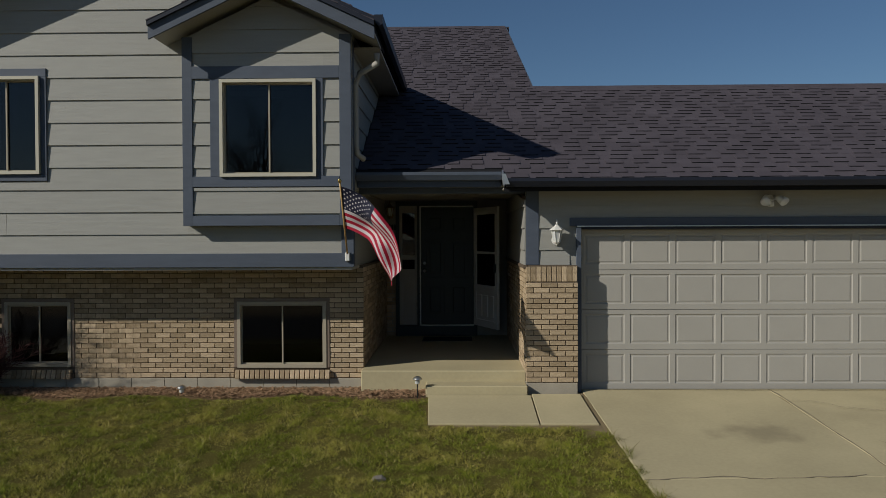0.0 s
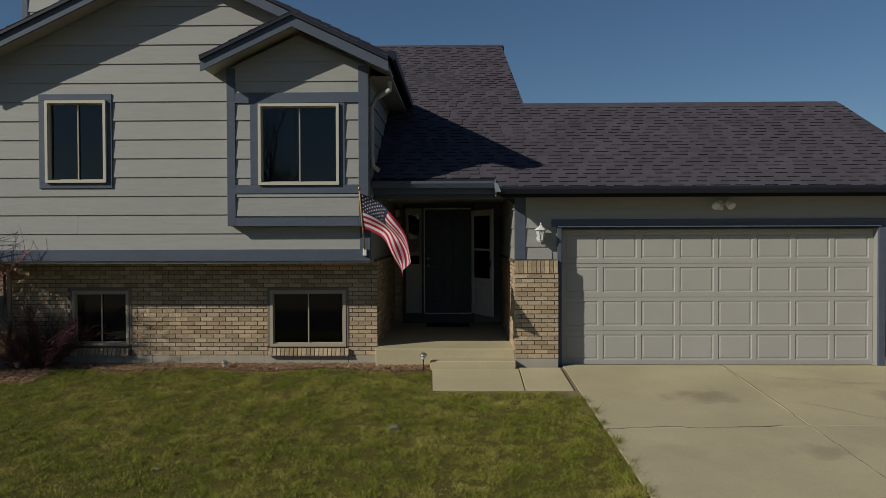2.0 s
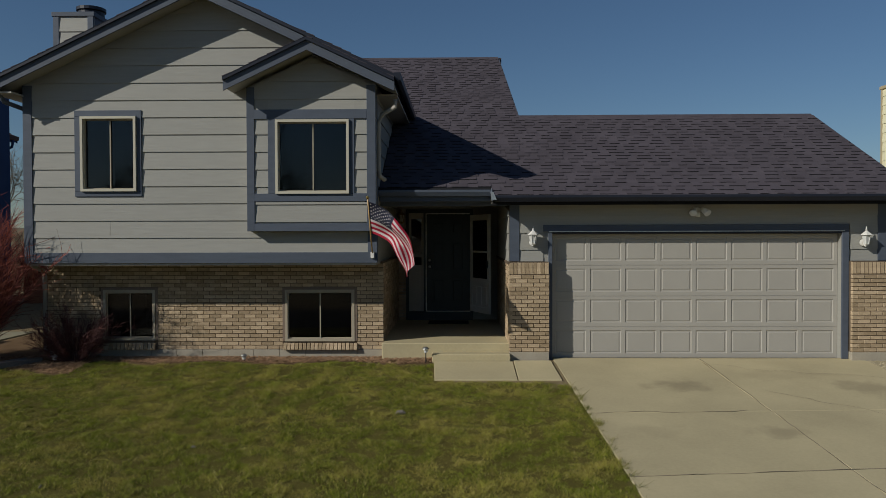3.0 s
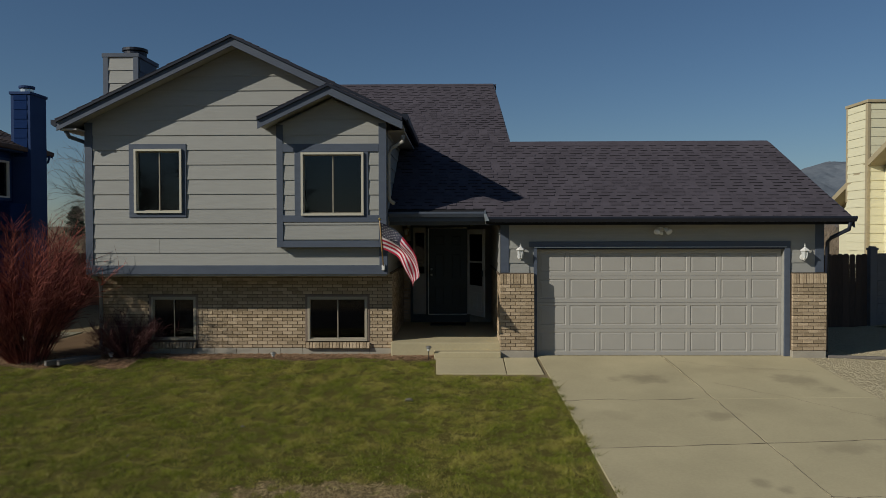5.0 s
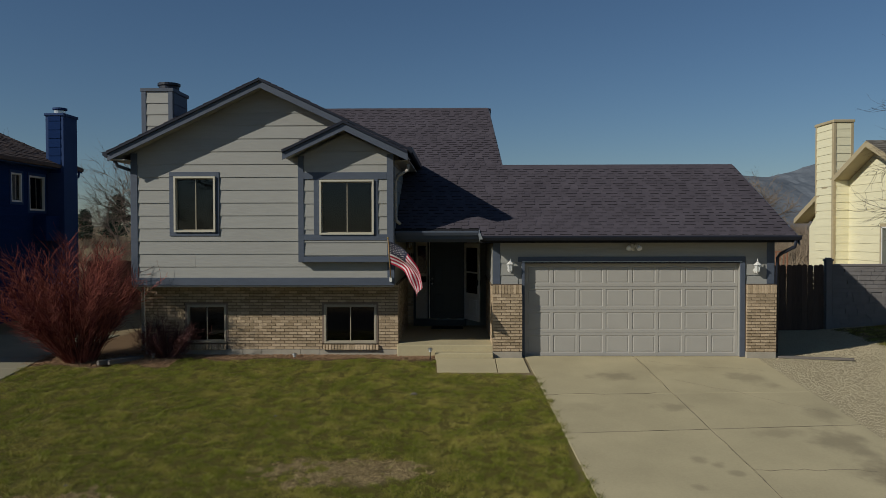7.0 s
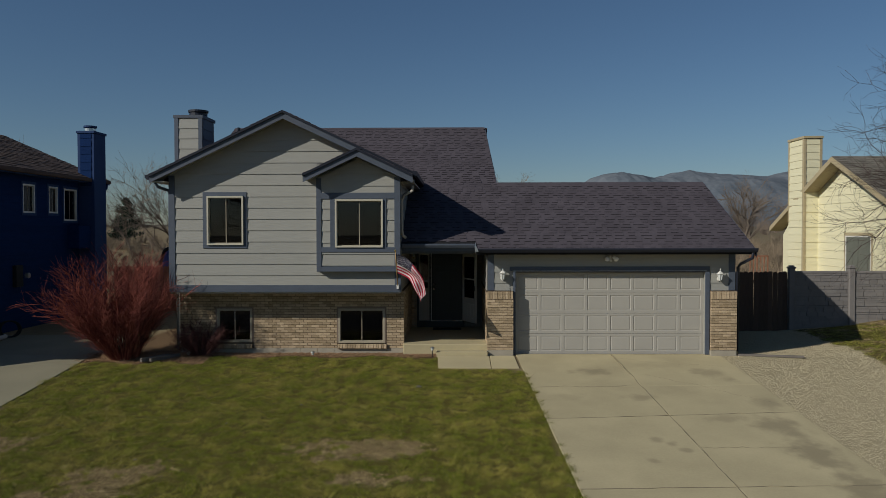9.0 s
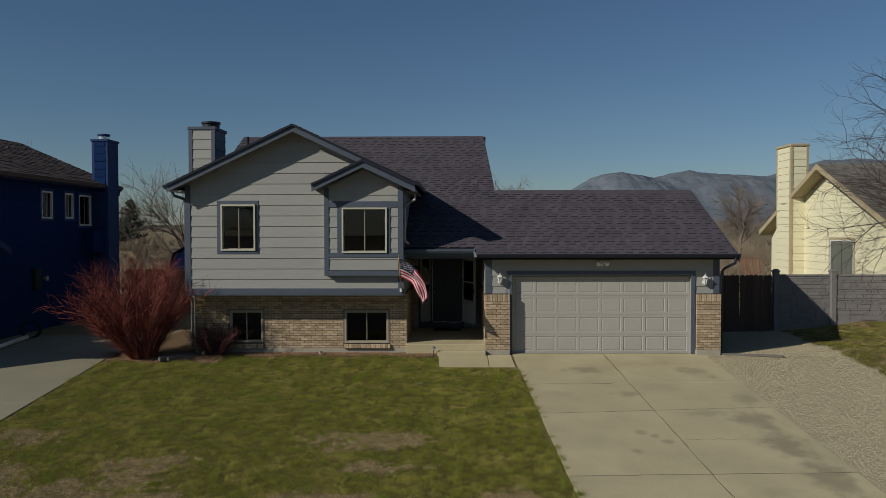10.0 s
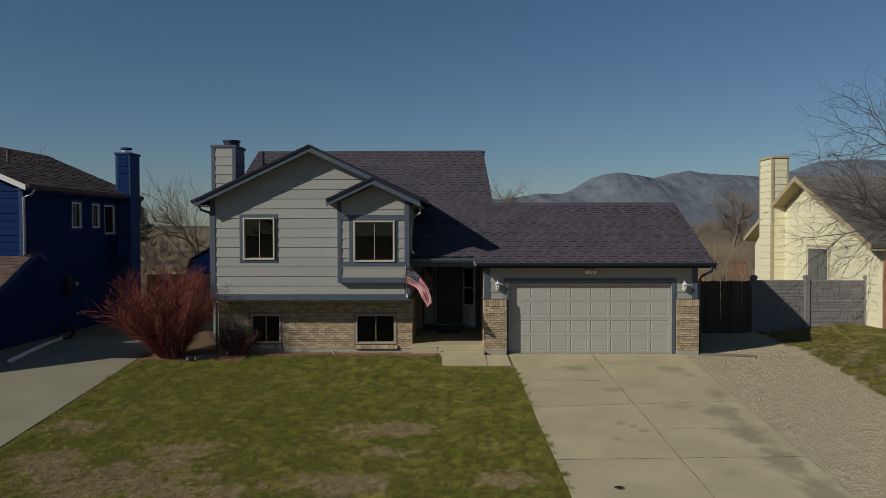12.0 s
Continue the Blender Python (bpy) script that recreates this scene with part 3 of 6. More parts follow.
part("brick_side_wall", boxes((-6.7, -6.55, W + 0.2, 12, -0.1, 1.65)), M_MORTAR, house)

# gable roofs
roof = part("roof", bmesh.new(), M_SHINGLE_FAR, house, "dark grey laminated asphalt shingle roof")
Y_FRONT = S - 0.43


def gable_roof(ridge_x, x_left, x_right, apex, y0, y1, seed, left=True, right=True):
    for side, x in ((-1, x_left), (1, x_right)):
        if (side < 0 and not left) or (side > 0 and not right):
            continue
        zc = apex - SLOPE * abs(x - ridge_x)
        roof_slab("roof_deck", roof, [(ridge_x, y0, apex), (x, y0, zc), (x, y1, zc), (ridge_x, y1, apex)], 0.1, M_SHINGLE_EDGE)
        o, up = Vector((x, y0 - 0.06, zc + 0.003)), Vector((ridge_x - x, 0, apex - zc))
        shingles(roof, o, (0, 1, 0), up, [(-0.02, up.length - 0.01, lambda v: 0.0, lambda v: y1 - y0 + 0.05)], seed=seed)
        # rake board and soffit
        d = Vector((x - ridge_x, 0, zc - apex))
        bm = bmesh.new()
        slab(bm, [Vector((ridge_x, y0 - 0.012, apex - 0.02)), Vector((x, y0 - 0.012, zc - 0.02)), Vector((x, y0 - 0.012, zc - 0.2)), Vector((ridge_x, y0 - 0.012, apex - 0.2))], (0, 0.035, 0))
        part("rake_board", bm, M_TRIM, roof)
        bm = bmesh.new()
        slab(bm, [Vector((ridge_x, y0 - 0.055, apex + 0.004)), Vector((x, y0 - 0.055, zc + 0.004)), Vector((x, y0 - 0.055, zc - 0.05)), Vector((ridge_x, y0 - 0.055, apex - 0.05))], (0, 0.041, 0))
        part("rake_moulding", bm, M_GUTTER, roof)
        bm = bmesh.new()
        slab(bm, [Vector((ridge_x, y0 + 0.03, apex - 0.11)), Vector((x, y0 + 0.03, zc - 0.11)), Vector((x, min(y1, S + 0.2), zc - 0.11)), Vector((ridge_x, min(y1, S + 0.2), apex - 0.11))], (0, 0, -0.03))
        part("soffit", bm, M_SOFFIT, roof, "beige painted soffit")


gable_roof(RIDGE_X, EAVE_X0, EAVE_X1, APEX, Y_FRONT, 6.2, 5)
gable_roof(-1.885, -3.2, EAVE_X1, 5.2, B - 0.42, S + 0.6, 6)
for x0, x1, z in ((EAVE_X0 - 0.1, EAVE_X0, APEX - SLOPE * (RIDGE_X - EAVE_X0)), (EAVE_X1, EAVE_X1 + 0.1, APEX - SLOPE * (EAVE_X1 - RIDGE_X))):
    y0 = Y_FRONT - 0.02 if x0 < -3 else B - 0.44
    bm = bmesh.new()
    slab(bm, [(x0, y0, z), (x1, y0, z), (x1, y0, z - 0.11), ((x0 + 2 * x1) / 3 if x0 < -3 else (2 * x0 + x1) / 3 + 0.02, y0, z - 0.13), (x0, y0, z - 0.08)], (0, 3.2 - y0, 0))
    part("gutter", bm, M_GUTTER, roof, "dark blue eave gutter")
part("soffit", boxes((X1, EAVE_X1 - 0.01, S + 0.1, 3.0, 4.40, 4.43)), M_SOFFIT, roof)
part("soffit", boxes((EAVE_X0 + 0.01, X0, Y_FRONT + 0.05, 9.0, 4.40, 4.43)), M_SOFFIT, roof)

# long roof over entry and garage
PITCH_R = 0.5125
plane_z = lambda y: 2.69 + PITCH_R * (y + 0.5)
UPV = Vector((0, 1, PITCH_R)).normalized()
RIDGE_G, RIDGE_M, GX1, GX0, MX1, MX0, PORCH_Y = 3.14, 7.58, 7.94, 1.03, 1.63, -7.34, -0.15


rake_x = lambda y: GX1 + 0.05 - 0.13 * (y + 0.5) / (RIDGE_G + 0.5)
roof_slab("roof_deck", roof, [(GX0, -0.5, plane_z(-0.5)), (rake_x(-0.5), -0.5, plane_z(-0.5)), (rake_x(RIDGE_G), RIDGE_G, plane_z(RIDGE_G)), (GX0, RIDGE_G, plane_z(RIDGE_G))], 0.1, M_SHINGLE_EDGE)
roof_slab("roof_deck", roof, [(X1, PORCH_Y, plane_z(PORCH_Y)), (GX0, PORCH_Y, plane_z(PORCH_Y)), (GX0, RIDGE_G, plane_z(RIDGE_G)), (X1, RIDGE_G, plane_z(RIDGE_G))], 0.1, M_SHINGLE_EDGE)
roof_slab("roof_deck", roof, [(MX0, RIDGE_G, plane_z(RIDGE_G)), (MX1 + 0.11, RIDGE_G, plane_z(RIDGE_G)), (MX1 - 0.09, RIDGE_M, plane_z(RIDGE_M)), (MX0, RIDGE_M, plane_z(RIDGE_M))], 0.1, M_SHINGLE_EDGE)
roof_slab("roof_deck", roof, [(GX0, RIDGE_G, plane_z(RIDGE_G)), (rake_x(RIDGE_G), RIDGE_G, plane_z(RIDGE_G)), (GX1, 7.2, 2.6), (GX0, 7.2, 2.6)], 0.1)
roof_slab("roof_deck", roof, [(MX0, RIDGE_M, plane_z(RIDGE_M)), (MX1, RIDGE_M, plane_z(RIDGE_M)), (MX1, 13.5, 3.7), (MX0, 13.5, 3.7)], 0.1)
vy = lambda y: (y + 0.5) * math.sqrt(1 + PITCH_R ** 2)
shingles(roof, (0, -0.5, plane_z(-0.5) + 0.003), (1, 0, 0), UPV,
         [(-0.02, vy(PORCH_Y) - 0.01, lambda v: GX0, lambda v: GX1 + 0.05), (vy(PORCH_Y) - 0.01, vy(RIDGE_G), lambda v: X1 + 0.03, lambda v: GX1 + 0.05 - 0.13 * v / vy(RIDGE_G)), (vy(RIDGE_G), vy(RIDGE_M), lambda v: MX0, lambda v: MX1 + 0.11 - 0.2 * (v - vy(RIDGE_G)) / (vy(RIDGE_M) - vy(RIDGE_G)))],
         single=lambda u, v: 1.2 < u < 4.2 and 0.3 < v < 1.85, seed=9)
# gable ends of the garage and main roofs
for x, y0, y1, yr, zb in ((7.6, -0.06, 6.8, RIDGE_G, 2.4), (1.5, 3.3, 12, RIDGE_M, 4.4)):
    tip = plane_z(yr) - 0.12
    bm = slab(bmesh.new(), [(x, y0, max(zb, plane_z(y0) - 0.12)), (x, yr, tip), (x, y1, max(zb, tip - PITCH_R * (y1 - yr))), (x, y1, 0 if x > 5 else 2.5), (x, y0, 0 if x > 5 else 2.5)], (-0.15, 0, 0))
    part("end_wall", bm, M_SIDING, house)
for x, x2, y0, yr in ((rake_x(-0.5), rake_x(RIDGE_G), -0.5, RIDGE_G), (MX1 + 0.11, MX1 - 0.09, RIDGE_G, RIDGE_M)):
    bm = slab(bmesh.new(), [(x, y0, plane_z(y0) + 0.004), (x2, yr, plane_z(yr) + 0.004), (x2, yr, plane_z(yr) - 0.16), (x, y0, plane_z(y0) - 0.16)], (0.022, 0, 0))
    part("rake_board", bm, M_TRIM, roof)
# ridge caps
for x0, x1, y in ((MX1 + 0.11, rake_x(RIDGE_G), RIDGE_G), (MX0, MX1 - 0.09, RIDGE_M)):
    x = x0
    while x < x1:
        e = min(x + 0.26, x1)
        z = plane_z(y)
        bm = slab(bmesh.new(), [(x, y - 0.13, z - 0.055), (x, y, z + 0.022), (x, y + 0.13, z - 0.055), (x, y, z - 0.01)], (e - x, 0, 0))
        part("ridge_cap", bm, M_SHINGLE, roof)
        x += 0.26
# gutters and fascias along the front eaves
for x0, x1, y in ((GX0 + 0.02, rake_x(-0.5) + 0.01, -0.5), (X1 + 0.03, GX0 - 0.02, PORCH_Y)):
    z = plane_z(y)
    part("fascia", boxes((x0, x1, y - 0.005, y + 0.03, z - (0.045 if x1 > 5 else 0.2), z - 0.01), bevel=0.003), M_TRIM, roof)
    h = 0.068 if x1 > 5 else 0.0
    bm = slab(bmesh.new(), [(x0, y - 0.006, z - 0.015 + h), (x0, y - 0.125, z - 0.012 + h), (x0, y - 0.125, z - 0.05 + h), (x0, y - 0.085, z - 0.115 + h), (x0, y - 0.006, z - 0.115 + h)], (x1 - x0, 0, 0))
    part("gutter", bm, M_GUTTER if x1 > 5 else M_TRIM, roof, "dark metal eave gutter" if x1 > 5 else "blue-grey eave gutter")
bm = slab(bmesh.new(), [(GX0 + 0.005, -0.63, 2.66), (GX0 + 0.005, -0.5, 2.74), (GX0 + 0.005, PORCH_Y - 0.05, 2.88), (GX0 + 0.005, PORCH_Y - 0.06, 2.78), (GX0 + 0.005, -0.5, 2.65)], (-0.02, 0, 0))
part("flashing", bm, M_TIN, roof, "bare metal flashing at the step in the eave")
part("flashing", slab(bmesh.new(), [(0.99, -0.64, 2.8), (1.04, -0.64, 2.8), (1.09, -0.64, 2.67), (1.01, -0.64, 2.67)], (0, 0.012, 0)), M_TIN, roof)
part("soffit", boxes((GX0, GX1, -0.47, -0.061, 2.628, 2.645)), M_SOFFIT, roof)

# garage front
gar = plane_map((0, -0.06, 0), (1, 0, 0), (0, -1, 0))
DOOR = (2.05, 6.87, 0.0, 2.12)
gar_wall = wall_body("garage_wall", house, gar, [(1.34, 0.0), (7.62, 0.0), (7.62, 2.64), (1.34, 2.64)], [DOOR], 0.15, M_SIDING, "beige siding around the garage door")
lap_siding(gar_wall, gar, [(1.49, 1.66), (7.47, 1.66), (7.47, 2.628), (1.49, 2.628)], [(1.9, 7.0, 1.0, 2.27)], 1.66 - 0.09, 0.283, M_SIDING)
board(house, "corner_board", gar, 1.335, 1.5, 1.66, 2.627, 0.03, M_TRIM)
board(house, "corner_board", gar, 7.46, 7.63, 1.66, 2.627, 0.03, M_TRIM)
board(house, "door_trim", gar, 1.9, 6.98, 2.16, 2.27, 0.04, M_TRIM)
board(house, "door_trim", gar, 1.985, 2.05, 0.0, 2.16, 0.04, M_TRIM)
board(house, "door_trim", gar, 6.87, 6.98, 0.0, 2.16, 0.04, M_TRIM)
board(house, "door_trim", gar, 2.05, 6.87, 2.12, 2.16, 0.03, M_GUTTER)
part("drip_edge", boxes((1.99, 6.9, -0.118, -0.1, 2.152, 2.166)), M_TIN, house, "bare metal drip edge over the garage door")
garage_door = part("garage_door", boxes((2.05, 6.87, 0.085, 0.115, 0.0, 2.12)), M_DOOR, house, "closed beige sectional garage door with recessed panels")
SEC = 2.1 / 4
door_face = plane_map((0, 0.06, 0), (1, 0, 0), (0, -1, 0))
for r in range(4):
    z0 = 0.012 + r * SEC
    holes = [(2.115 + c * 0.5945, 2.64 + c * 0.5945, z0 + 0.075, z0 + SEC - 0.06) for c in range(8)]
    wall_body("door_section", garage_door, door_face, [(2.055, z0 + 0.003), (6.865, z0 + 0.003), (6.865, z0 + SEC - 0.003), (2.055, z0 + SEC - 0.003)], holes, 0.025, M_DOOR)
    for u0, u1, v0, v1 in holes:
        bm = bmesh.new()
        ring = [[bm.verts.new((a, y, b)) for a, b in ((u0 + i, v0 + i), (u1 - i, v0 + i), (u1 - i, v1 - i), (u0 + i, v1 - i))] for i, y in ((0, 0.06), (0.012, 0.070), (0.026, 0.070), (0.04, 0.064))]
        for p, q in zip(ring, ring[1:]):
            for k in range(4):
                bm.faces.new((p[k], p[(k + 1) % 4], q[(k + 1) % 4], q[k]))
        bm.faces.new(ring[-1])
        part("recessed_panel", bm, M_DOOR, garage_door)

# brick piers
for u0, u1 in ((1.325, 1.985), (6.985, 7.63)):
    pier_map = plane_map((0, -0.2, 0), (1, 0, 0), (0, -1, 0))
    pier = part("brick_pier", boxes((u0 + 0.004, u1 - 0.004, -0.2, -0.055, 0.14, 1.655)), M_MORTAR, house, "tan brick pier with a soldier course on top")
    part("pier_base", boxes((u0, u1, -0.205, -0.05, -0.25, 0.145), bevel=0.006), M_BLOCK, house)
    lay_bricks(pier, pier_map, math.pi, u0, u1, 0.15, 0.15 + COURSE * 19, seed=int(u0 * 10))
    k = u0 + 0.03
    while k < u1:
        ob = new("brick", SOLDIER)
        ob.parent = pier
        ob.matrix_local = pose(k, -0.207, 1.545, 0, 0, 180)
        k += 0.066

# entry porch
part("porch_floor", boxes((-0.835, 1.34, -0.02, 3.62, -0.2, 0.27), bevel=0.012), M_CONCRETE, house, "raised concrete porch floor")
part("step", boxes((0.03, 1.33, -0.34, 0.0, -0.2, 0.13), bevel=0.012), M_CONCRETE, house, "low concrete entry step")
entry = plane_map((0, 3.6, 0), (1, 0, 0), (0, -1, 0))
entry_wall = wall_body("entry_wall", house, entry, [(-0.98, 0.2), (1.36, 0.2), (1.36, 3.2), (-0.98, 3.2)], [(-0.62, 0.73, 0.44, 2.6)], 0.15, M_SIDING)
part("threshold", boxes((-0.66, 0.78, 3.5, 3.7, 0.27, 0.455), bevel=0.006), M_FRONT_DOOR, house, "dark threshold step")
part("entry_frame", boxes((-0.66, -0.6, 3.52, 3.7, 0.45, 2.66), (-0.28, -0.235, 3.52, 3.7, 0.45, 2.6), (0.72, 0.79, 3.52, 3.7, 0.45, 2.66), (-0.6, 0.72, 3.52, 3.7, 2.58, 2.66)), M_FRONT_DOOR, house)
part("jamb_strip", boxes((-0.235, -0.215, 3.5, 3.56, 0.455, 2.57), (-0.215, 0.72, 3.5, 3.56, 2.555, 2.575), (-0.215, 0.72, 3.5, 3.56, 0.45, 0.465)), M_WHITE, house, "thin white storm door jamb")
fd = part("front_door", boxes((-0.215, 0.72, 3.62, 3.665, 0.465, 2.555)), M_FRONT_DOOR, house, "dark six-panel front door")
for u0, u1 in ((-0.12, 0.2), (0.3, 0.62)):
    for z0, z1 in ((0.62, 1.18), (1.3, 1.98), (2.1, 2.42)):
        bm = bmesh.new()
        ring = [[bm.verts.new((a, y, b)) for a, b in ((u0 + i, z0 + i), (u1 - i, z0 + i), (u1 - i, z1 - i), (u0 + i, z1 - i))] for i, y in ((0, 3.618), (0.02, 3.63), (0.045, 3.63), (0.07, 3.612))]
        for p, q in zip(ring, ring[1:]):
            for k in range(4):
                bm.faces.new((p[k], p[(k + 1) % 4], q[(k + 1) % 4], q[k]))
        bm.faces.new(ring[-1])
        part("door_panel", bm, M_FRONT_DOOR, fd)
for z in (1.42, 1.56):
    part("door_knob", tube(bmesh.new(), [(-0.15, 3.62, z), (-0.15, 3.57, z), (-0.15, 3.55, z), (-0.15, 3.535, z)], [0.014, 0.014, 0.03, 0.018], 12), M_STEEL, fd, "steel knob", True)
side_light = part("sidelight", boxes((-0.6, -0.55, 3.6, 3.66, 0.46, 2.58), (-0.33, -0.28, 3.6, 3.66, 0.46, 2.58), (-0.55, -0.33, 3.6, 3.66, 0.46, 1.45), (-0.55, -0.33, 3.6, 3.66, 2.45, 2.58), (-0.55, -0.33, 3.6, 3.66, 1.62, 1.7)), M_SOFFIT, house, "narrow sidelight beside the front door")
part("pane", boxes((-0.55, -0.33, 3.63, 3.636, 1.7, 2.45)), M_GLASS, side_light)
part("panel", boxes((-0.52, -0.36, 3.59, 3.602, 0.6, 1.3), bevel=0.005), M_SOFFIT, side_light)
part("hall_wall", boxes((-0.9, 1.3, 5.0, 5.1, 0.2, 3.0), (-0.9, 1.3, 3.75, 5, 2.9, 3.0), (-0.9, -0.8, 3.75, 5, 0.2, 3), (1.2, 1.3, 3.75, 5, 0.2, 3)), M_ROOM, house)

# open storm door, swung out
storm = mesh_object("storm_door", boxes((0, 0.09, -0.02, 0.02, 0, 2.06), (0.79, 0.88, -0.02, 0.02, 0, 2.06), (0.09, 0.79, -0.02, 0.02, 1.94, 2.06), (0.09, 0.79, -0.02, 0.02, 0, 0.12), (0.09, 0.79, -0.018, 0.018, 0.6, 0.72), (0.09, 0.79, -0.016, 0.016, 1.26, 1.3), (0.09, 0.79, -0.008, 0.008, 0.12, 0.6)), M_WHITE)
storm.parent = house
storm.matrix_local = Matrix.Translation((0.74, 3.52, 0.47)) @ Matrix.Rotation(math.atan2(-0.78, 0.37), 4, "Z")
tagged(storm, "white storm door standing open with two glass panes")
for z0, z1 in ((0.72, 1.26), (1.3, 1.94)):
    part("pane", boxes((0.09, 0.79, -0.003, 0.003, z0, z1)), M_GLASS, storm)
for k in range(3):
    part("kick_panel", boxes((0.14 + k * 0.22, 0.3 + k * 0.22, -0.018, 0.018, 0.17, 0.55), bevel=0.005), M_WHITE, storm)
part("handle", boxes((0.81, 0.84, -0.06, 0.06, 0.95, 1.1), bevel=0.006), M_FRONT_DOOR, storm, "dark lever handle")

# entry side walls, beam and ceiling
ent_r = plane_map((1.33, 0, 0), (0, 1, 0), (-1, 0, 0))
pr = wall_body("entry_side_wall", house, ent_r, [(-0.06, 0.1), (3.6, 0.1), (3.6, 3.0), (-0.06, 2.55)], [], 0.12, M_MORTAR)
lap_siding(pr, ent_r, [(-0.09, 1.66), (3.6, 1.66), (3.6, 2.9), (-0.09, 2.5)], [], 1.57, 0.283, M_SIDING)
lay_bricks(pr, plane_map((1.325, 0, 0), (0, 1, 0), (-1, 0, 0)), math.pi / 2, -0.2, 3.6, 0.27, 0.27 + COURSE * 20, single=lambda u: u < 0.9, seed=5)
part("brick_cap", boxes((1.29, 1.345, -0.2, 3.6, 1.62, 1.66)), M_MORTAR, house)
ent_l = plane_map((-0.835, 0, 0), (0, 1, 0), (1, 0, 0))
pl = wall_body("entry_side_wall", house, plane_map((-0.9, 0, 0), (0, 1, 0), (1, 0, 0)), [(W + 0.2, 1.6), (3.6, 1.6), (3.6, 3.2), (W + 0.2, 3.0)], [], 0.05, M_SIDING)
lay_bricks(pl, ent_l, -math.pi / 2, W + 0.01, 3.6, 0.27, 0.27 + COURSE * 20, single=lambda u: False, seed=6)
lay_bricks(entry_wall, plane_map((0, 3.59, 0), (1, 0, 0), (0, -1, 0)), math.pi, -0.83, -0.67, 0.27, 0.27 + COURSE * 20, single=lambda u: False, seed=7)
part("beam", boxes((-0.86, 1.34, PORCH_Y + 0.22, PORCH_Y + 0.36, 2.6, 2.72), bevel=0.006), M_TRIM, house, "blue beam over the entry")
part("entry_ceiling", boxes((-0.86, 1.34, PORCH_Y + 0.03, 3.6, 2.68, 2.71)), M_SOFFIT, house)

# downspouts
for pts, lab in (([(-0.55, -0.5, 4.32), (-0.55, -0.48, 4.2), (-0.78, -0.42, 4.08), (-0.83, -0.4, 3.95), (-0.83, -0.4, 3.2), (-0.82, -0.38, 3.08), (-0.74, -0.3, 3.02)], "pale downspout elbowing onto the entry roof"),
                 ([(7.9, -0.55, 2.64), (7.9, -0.5, 2.5), (7.72, -0.2, 2.34), (7.69, -0.1, 2.25), (7.69, -0.05, 0.1)], "dark downspout at the garage corner"),
                 ([(-6.95, -0.7, 4.4), (-6.93, -0.6, 4.3), (-6.75, -0.35, 4.22), (-6.74, -0.3, 4.1), (-6.74, -0.3, 1.7)], "blue-grey downspout at the corner"),
                 ([(-6.74, -0.3, 1.72), (-6.74, -0.2, 1.62), (-6.76, 0.2, 1.5), (-6.76, 0.25, 1.4), (-6.76, 0.25, 0.1)], "pale downspout against the brick edge")):
    part("downspout", tube(bmesh.new(), pts, 0.038, 10), M_GUTTER if "dark" in lab else M_TRIM if "corner" in lab else M_SOFFIT, house, lab, True)

# bricks of the front wall
lay_bricks(brick_wall, brick, math.pi, -6.7, -0.83, 0.13, 0.13 + COURSE * 22 + 0.01, [(w[0] - 0.045, w[1] + 0.045, w[2] - 0.15, w[3] + 0.045) for w in (BW1, BW2)], single=lambda u: u > -3.95, seed=2)

# chimney on the left wall
chimney = part("chimney", boxes((-7.36, -6.6, 1.8, 2.85, -0.1, 6.42)), M_SIDING, house, "siding-clad chimney with blue corner boards")
cf = plane_map((0, 1.8, 0), (1, 0, 0), (0, -1, 0))
lap_siding(chimney, cf, [(-7.26, 3.0), (-6.7, 3.0), (-6.7, 6.36), (-7.26, 6.36)], [], 2.96, EXPO, M_SIDING)
lap_siding(chimney, plane_map((-6.6, 0, 0), (0, 1, 0), (1, 0, 0)), [(1.86, 4.0), (2.8, 4.0), (2.8, 6.36), (1.86, 6.36)], [], 2.96, EXPO, M_TRIM)
for u0, u1 in ((-7.375, -7.26), (-6.7, -6.585)):
    board(chimney, "corner_board", cf, u0, u1, 2.9, 6.36, 0.03, M_TRIM)
part("cap", boxes((-7.4, -6.56, 1.76, 2.89, 6.36, 6.45), bevel=0.008), M_TRIM, chimney)
part("flue", tube(bmesh.new(), [(-6.85, 2.25, 6.44), (-6.85, 2.25, 6.56)], 0.25, 20), M_GUTTER, chimney, "round metal flue cap")
part("flue_cap", tube(bmesh.new(), [(-6.85, 2.25, 6.58), (-6.85, 2.25, 6.64)], 0.28, 20), M_GUTTER, chimney)
vent = part("vent_pipe", tube(bmesh.new(), [(-6.85, 6.3, 5.95), (-6.85, 6.3, 6.7)], 0.06, 12), M_GUTTER, roof, "dark roof vent pipe")

# ---- things fixed to the house ----
M_RED = material("flag_red", (0.27, 0.006, 0.024), 0.8, 0.12, 6, 300, 0.1)
M_FLAG_WHITE = material("flag_white", (0.46, 0.42, 0.42), 0.8, 0.06, 6, 300, 0.1)
M_NAVY = material("flag_navy", (0.008, 0.009, 0.024), 0.8, 0.12, 6, 300, 0.1)
M_WOOD_POLE = material("varnished_pole", (0.42, 0.27, 0.10), 0.4, 0.2, 4, 60, 0.1)
M_BLACK = material("black_rubber", (0.02, 0.02, 0.02), 0.8, 0.2, 8, 80, 0.2)


